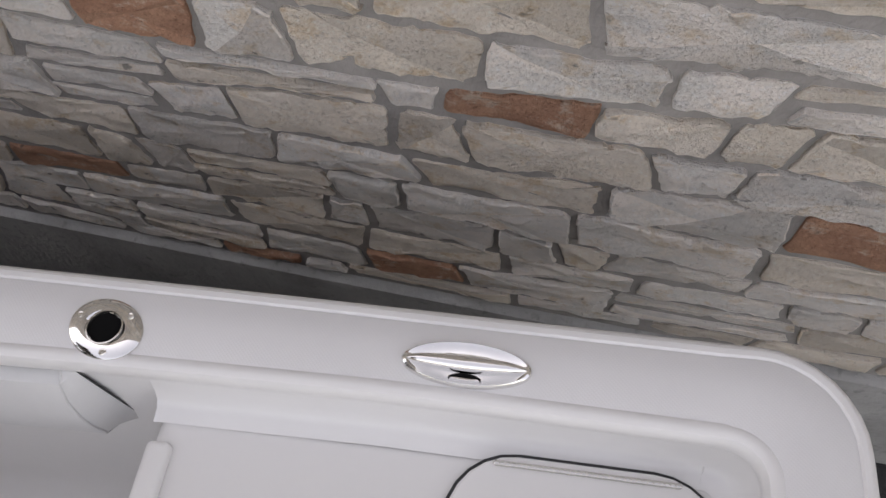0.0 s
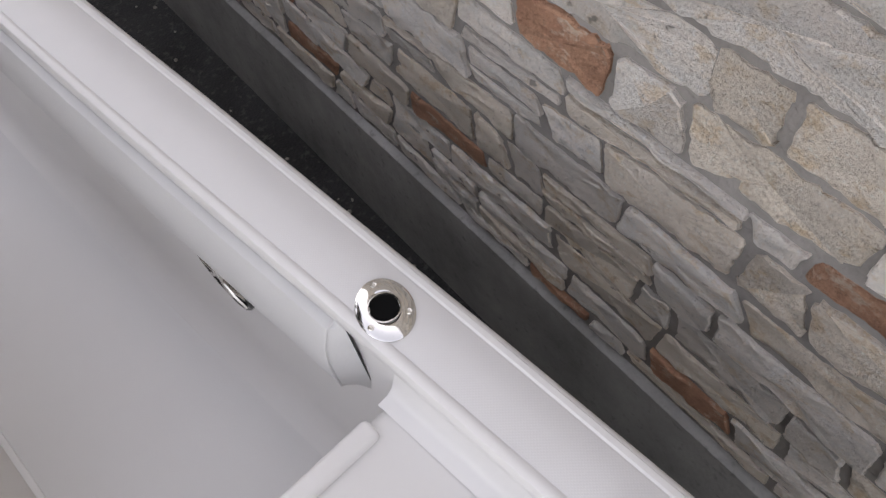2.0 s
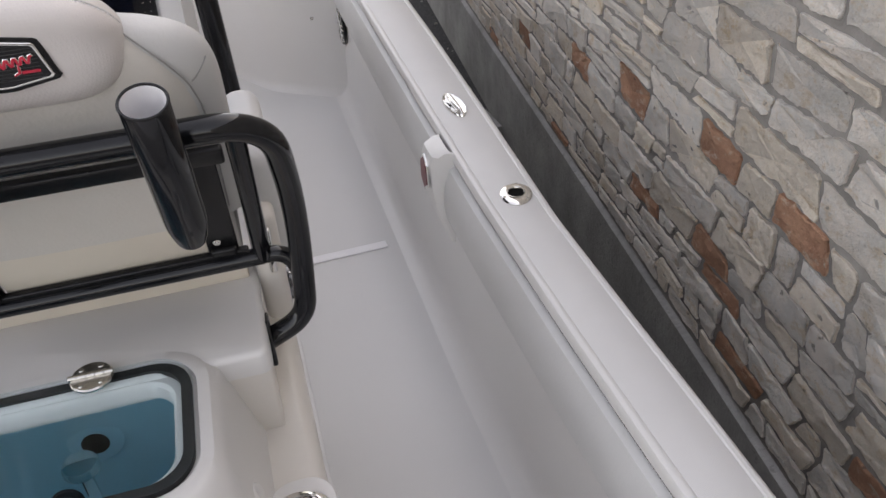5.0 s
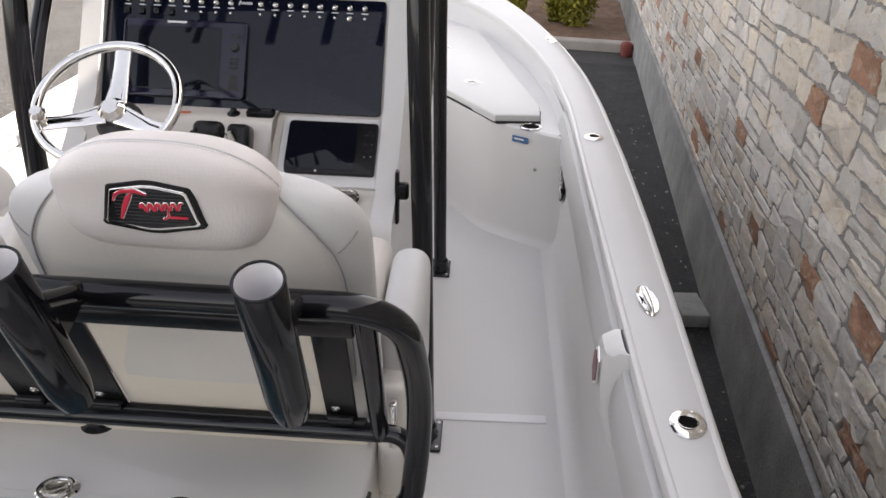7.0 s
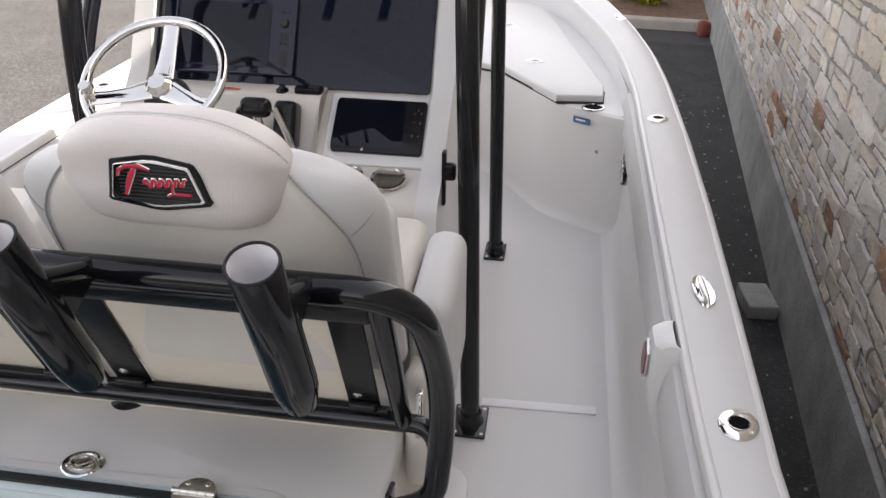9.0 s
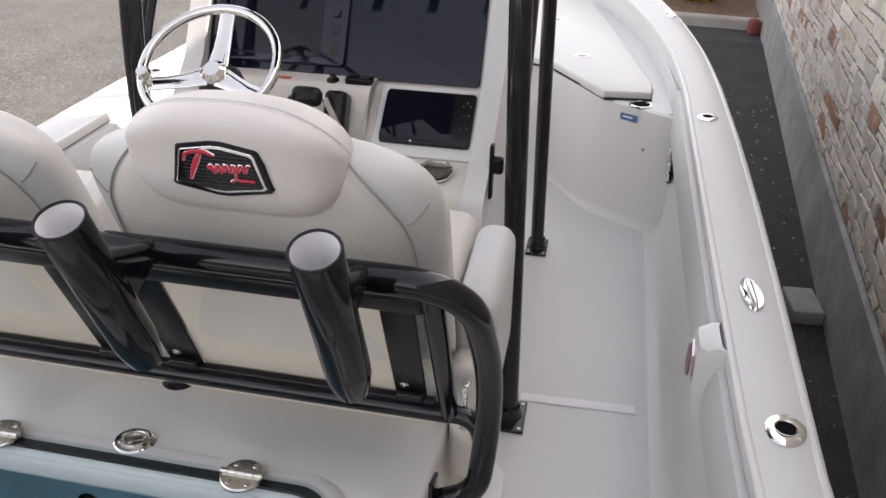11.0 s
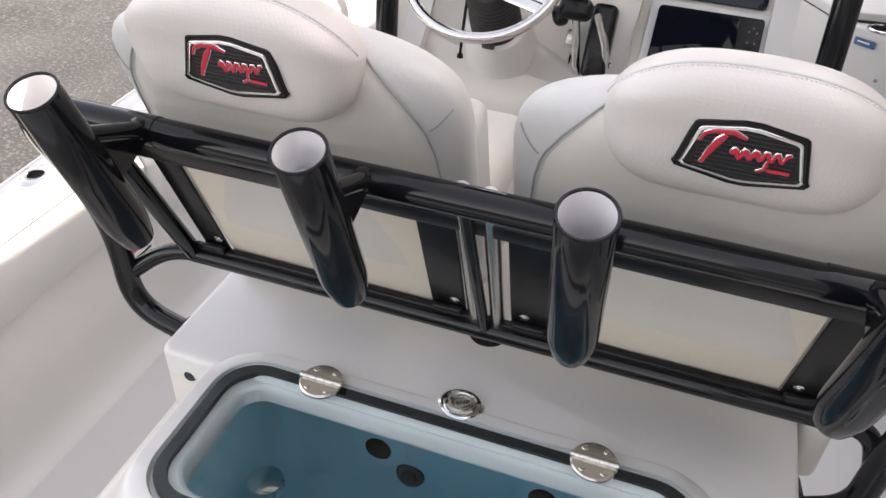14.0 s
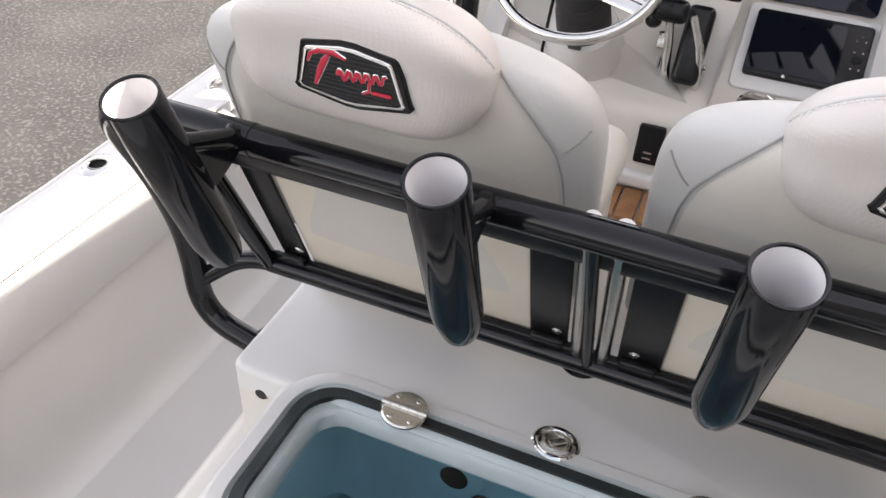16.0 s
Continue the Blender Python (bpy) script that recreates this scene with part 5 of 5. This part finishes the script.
# ---- wall of stone ----
def wall_box(y0, y1, z0, z1, out, thick):
    """A block of the wall from y0 to y1, its lower and upper height given for both ends; out: how far it stands out of the face."""
    own = bmesh.new()
    vs = [own.verts.new((WALL_A + WALL_B * y + x, y, z)) for x in (-out, thick) for y, a, b in ((y0, z0[0], z1[0]), (y1, z0[1], z1[1])) for z in (a, b)]
    for f in ((0, 1, 3, 2), (4, 6, 7, 5), (0, 2, 6, 4), (1, 5, 7, 3), (0, 4, 5, 1), (2, 3, 7, 6)):
        own.faces.new([vs[k] for k in f])
    return own


# far end lengthened beyond the bed only to keep the bed in shade
WY0, WY1 = -7.0, 23.0


def sill(y):
    """Top of the concrete base."""
    return -0.105 + 0.004 * math.sin(y * 1.3)


wall = tagged(part("wall_stone", wall_box(WY0, WY1, (-0.6, -0.6), (WALL_TOP, WALL_TOP), 0.0, 0.4), MORTAR), "rough limestone block wall with grey mortar joints", "wall", kind="structure")
segs = [WY0] + [(-3 + 0.6 * k) for k in range(21)] + [WY1]
own = skin([[(WALL_A + WALL_B * y - 0.022 - u, y, z) for u, z in ((-0.3, sill(y) + 0.012), (-0.02, sill(y)), (0.0, sill(y) - 0.012), (0.004, -0.40), (0.006, -0.9))] for y in segs])
part("concrete_base", own, CONCRETE, wall, "grey cast concrete base")


def stone_mesh(poly, depth, seed):
    """A rough-faced stone: an uneven outline in the wall's plane, its face bulging towards the yard. poly: (y, z)."""
    n = len(poly)
    cy, cz = sum(p[0] for p in poly) / n, sum(p[1] for p in poly) / n
    vs, fs = [], []
    x0 = WALL_A + WALL_B * cy
    for inset, out in ((0.0, -0.010), (0.0, depth * 0.7), (0.07, depth * 0.97), (0.30, depth), (0.62, depth)):
        for y, z in poly:
            k = inset if inset < 0.1 else inset
            dy, dz = cy - y, cz - z
            if inset == 0.07:
                ln = math.hypot(dy, dz)
                k = min(0.0035 / ln, 0.4)
            py, pz = y + dy * k, z + dz * k
            rough = noise.noise((py * 14, pz * 20, seed)) * 0.007 + noise.noise((py * 38, pz * 60, seed)) * 0.005 if out > 0 else 0
            vs.append((WALL_A + WALL_B * py - out - rough, py, pz))
    vs.append((x0 - depth * 1.02, cy, cz))
    for r in range(4):
        for k in range(n):
            q = (k + 1) % n
            fs.append((r * n + k, r * n + q, (r + 1) * n + q, (r + 1) * n + k))
    for k in range(n):
        fs.append((4 * n + k, 4 * n + (k + 1) % n, 5 * n))
    return vs, fs


def outline(y0, y1, z00, z01, z10, z11, lean0, lean1, rnd, step=0.030):
    """Rough outline of a stone between y0 and y1: lower heights z00, z01 and upper z10, z11; its ends lean by lean0, lean1."""
    w, h = y1 - y0, ((z10 - z00) + (z11 - z01)) / 2
    j = min(0.0065, 0.07 * h)
    pts = []

    def run(a, b, step, chip0, chip1):
        """From a up to, but not with, b: chipped corners, a broken edge."""
        ln = math.dist(a, b)
        n = max(2, int(ln / step))
        nx, ny = (b[1] - a[1]) / ln, -(b[0] - a[0]) / ln
        for k in range(n):
            s = (k + (0 if k == 0 else rnd.uniform(-0.3, 0.3))) / n
            if k == 0:
                s = chip0 / ln
            sx = a[0] + (b[0] - a[0]) * s
            off = 0 if k == 0 else rnd.gauss(0, 0.28) * j + noise.noise((sx * 16, a[1] * 40, 7.0)) * j * 1.6
            pts.append((a[0] + (b[0] - a[0]) * s + nx * off, a[1] + (b[1] - a[1]) * s + ny * off))
        s = 1 - chip1 / ln
        pts.append((a[0] + (b[0] - a[0]) * s, a[1] + (b[1] - a[1]) * s))

    c = [(y0 - lean0 / 2, z00), (y1 - lean1 / 2, z01), (y1 + lean1 / 2, z11), (y0 + lean0 / 2, z10)]
    c = [(p[0] + rnd.uniform(-1, 1) * 0.006, p[1] + rnd.uniform(-1, 1) * min(0.006, 0.07 * h)) for p in c]
    chip = [rnd.choice((0.03, 0.06, 0.10, 0.16)) * h for _ in range(8)]
    for k in range(4):
        run(c[k], c[(k + 1) % 4], step, chip[2 * k], chip[2 * k + 1])
    return pts


rnd = random.Random(42)
GAP = 0.0080
# middles of the rust-coloured stones along the wall, and their heights above the boat's floor
RUST = [(-1.90, 0.40), (-1.31, 0.58), (-0.73, -0.06), (-1.10, 0.05), (-0.33, 0.18), (0.29, 0.03), (-0.68, 0.66), (0.97, 0.17), (0.51, 0.28), (0.15, 0.57), (0.43, 0.14),
        (2.05, 0.90), (3.10, 0.47), (2.48, 0.20), (1.66, 0.35), (1.15, 0.49), (0.55, 0.62), (1.88, -0.06), (1.67, 1.14), (3.10, -0.06)]
COURSES = (0.062, 0.088, 0.076, 0.080, 0.094, 0.098, 0.112, 0.098, 0.106, 0.112, 0.120, 0.105, 0.125)
rest = {m.name: ([], []) for m in (STONE, STONE_WARM, STONE_RED)}


def bed_joint(y, lift):
    """Height of a bed joint: it wanders along the wall and steps a little from stone to stone."""
    step = noise.cell((y * 2.9 + lift * 31, lift * 57, 2.0)) - 0.5
    return sill(y) + 0.018 + lift + (0.011 * math.sin(y * 2.1 + lift * 9) + 0.008 * math.sin(y * 5.3 + lift * 23) + 0.007 * step if lift > 0.02 else 0)


def lay(y0, y1, z_off, h, part_lo, part_hi, lean0, lean1, mat):
    """One stone between y0 and y1 in a course, from part_lo to part_hi of the course's height."""
    global named
    lo0, hi0, lo1, hi1 = bed_joint(y0, z_off), bed_joint(y0, z_off + h), bed_joint(y1, z_off), bed_joint(y1, z_off + h)
    k = part_hi - part_lo
    o = outline(y0 + GAP, y1 - GAP, lo0 + (hi0 - lo0) * part_lo + GAP, lo1 + (hi1 - lo1) * part_lo + GAP, lo0 + (hi0 - lo0) * part_hi - GAP, lo1 + (hi1 - lo1) * part_hi - GAP, lean0 * k, lean1 * k, rnd, 0.013 if -2.0 < y0 < 2.0 and z_off < 1.3 else 0.032)
    vs, fs = stone_mesh(o, rnd.uniform(0.004, 0.013), rnd.uniform(0, 90))
    if named < 300 and -1.95 < y0 < 2.3 and z_off < 1.75 + 0.02 * y0:
        me = bpy.data.meshes.new("stone")
        me.from_pydata(vs, [], fs)
        me.materials.append(mat)
        me.shade_smooth()
        me.set_sharp_from_angle(angle=radians(32))
        ob = new("stone", me)
        ob.parent = wall
        named += 1
    else:
        av, af = rest[mat.name]
        i = len(av)
        av += vs
        af += [tuple(i + q for q in f) for f in fs]


named = 0
z_off, course = 0.0, 0
while z_off < WALL_TOP - 0.05:
    h = COURSES[course] if course < len(COURSES) else rnd.choice((0.09, 0.11, 0.125, 0.14, 0.155, 0.17))
    mid = sill(0) + 0.018 + z_off
    spots = sorted(q for q, z in RUST if mid <= z < mid + h)
    y, lean0 = WY0 + rnd.uniform(0, 0.2), 0.0
    while y < WY1 - 0.5:
        y1 = y + rnd.choice((0.10, 0.14, 0.18, 0.22, 0.25, 0.28, 0.31, 0.36)) * rnd.uniform(0.9, 1.1) * (1.0 if z_off < 0.7 else 1.15)
        rust = False
        while spots and spots[0] < y:
            spots.pop(0)
        if spots and y1 > spots[0] - 0.11:
            if spots[0] - y < 0.17:
                y1, rust = spots[0] + rnd.uniform(0.10, 0.13), True
                spots.pop(0)
            else:
                y1 = spots[0] - rnd.uniform(0.10, 0.12)
        elif y > 3.3 and rnd.random() < 0.04:
            rust = True
        lean1 = rnd.uniform(-0.35, 0.35) * h
        cuts = ((0.0, 1.0),)
        if h > 0.085 and not rust and rnd.random() < 0.20:
            c = rnd.uniform(0.36, 0.64)
            cuts = ((0.0, c), (c, 1.0))
        for a, b in cuts:
            lay(y, y1, z_off, h, a, b, lean0, lean1, STONE_RED if rust else STONE_WARM if rnd.random() < 0.38 else STONE)
        y, lean0 = y1, lean1
    z_off += h
    course += 1
for mat in (STONE, STONE_WARM, STONE_RED):
    av, af = rest[mat.name]
    me = bpy.data.meshes.new("stones")
    me.from_pydata(av, [], af)
    me.materials.append(mat)
    me.shade_smooth()
    me.set_sharp_from_angle(angle=radians(32))
    ob = tagged(new("stones", me), kind="stuff")
    ob.parent = wall
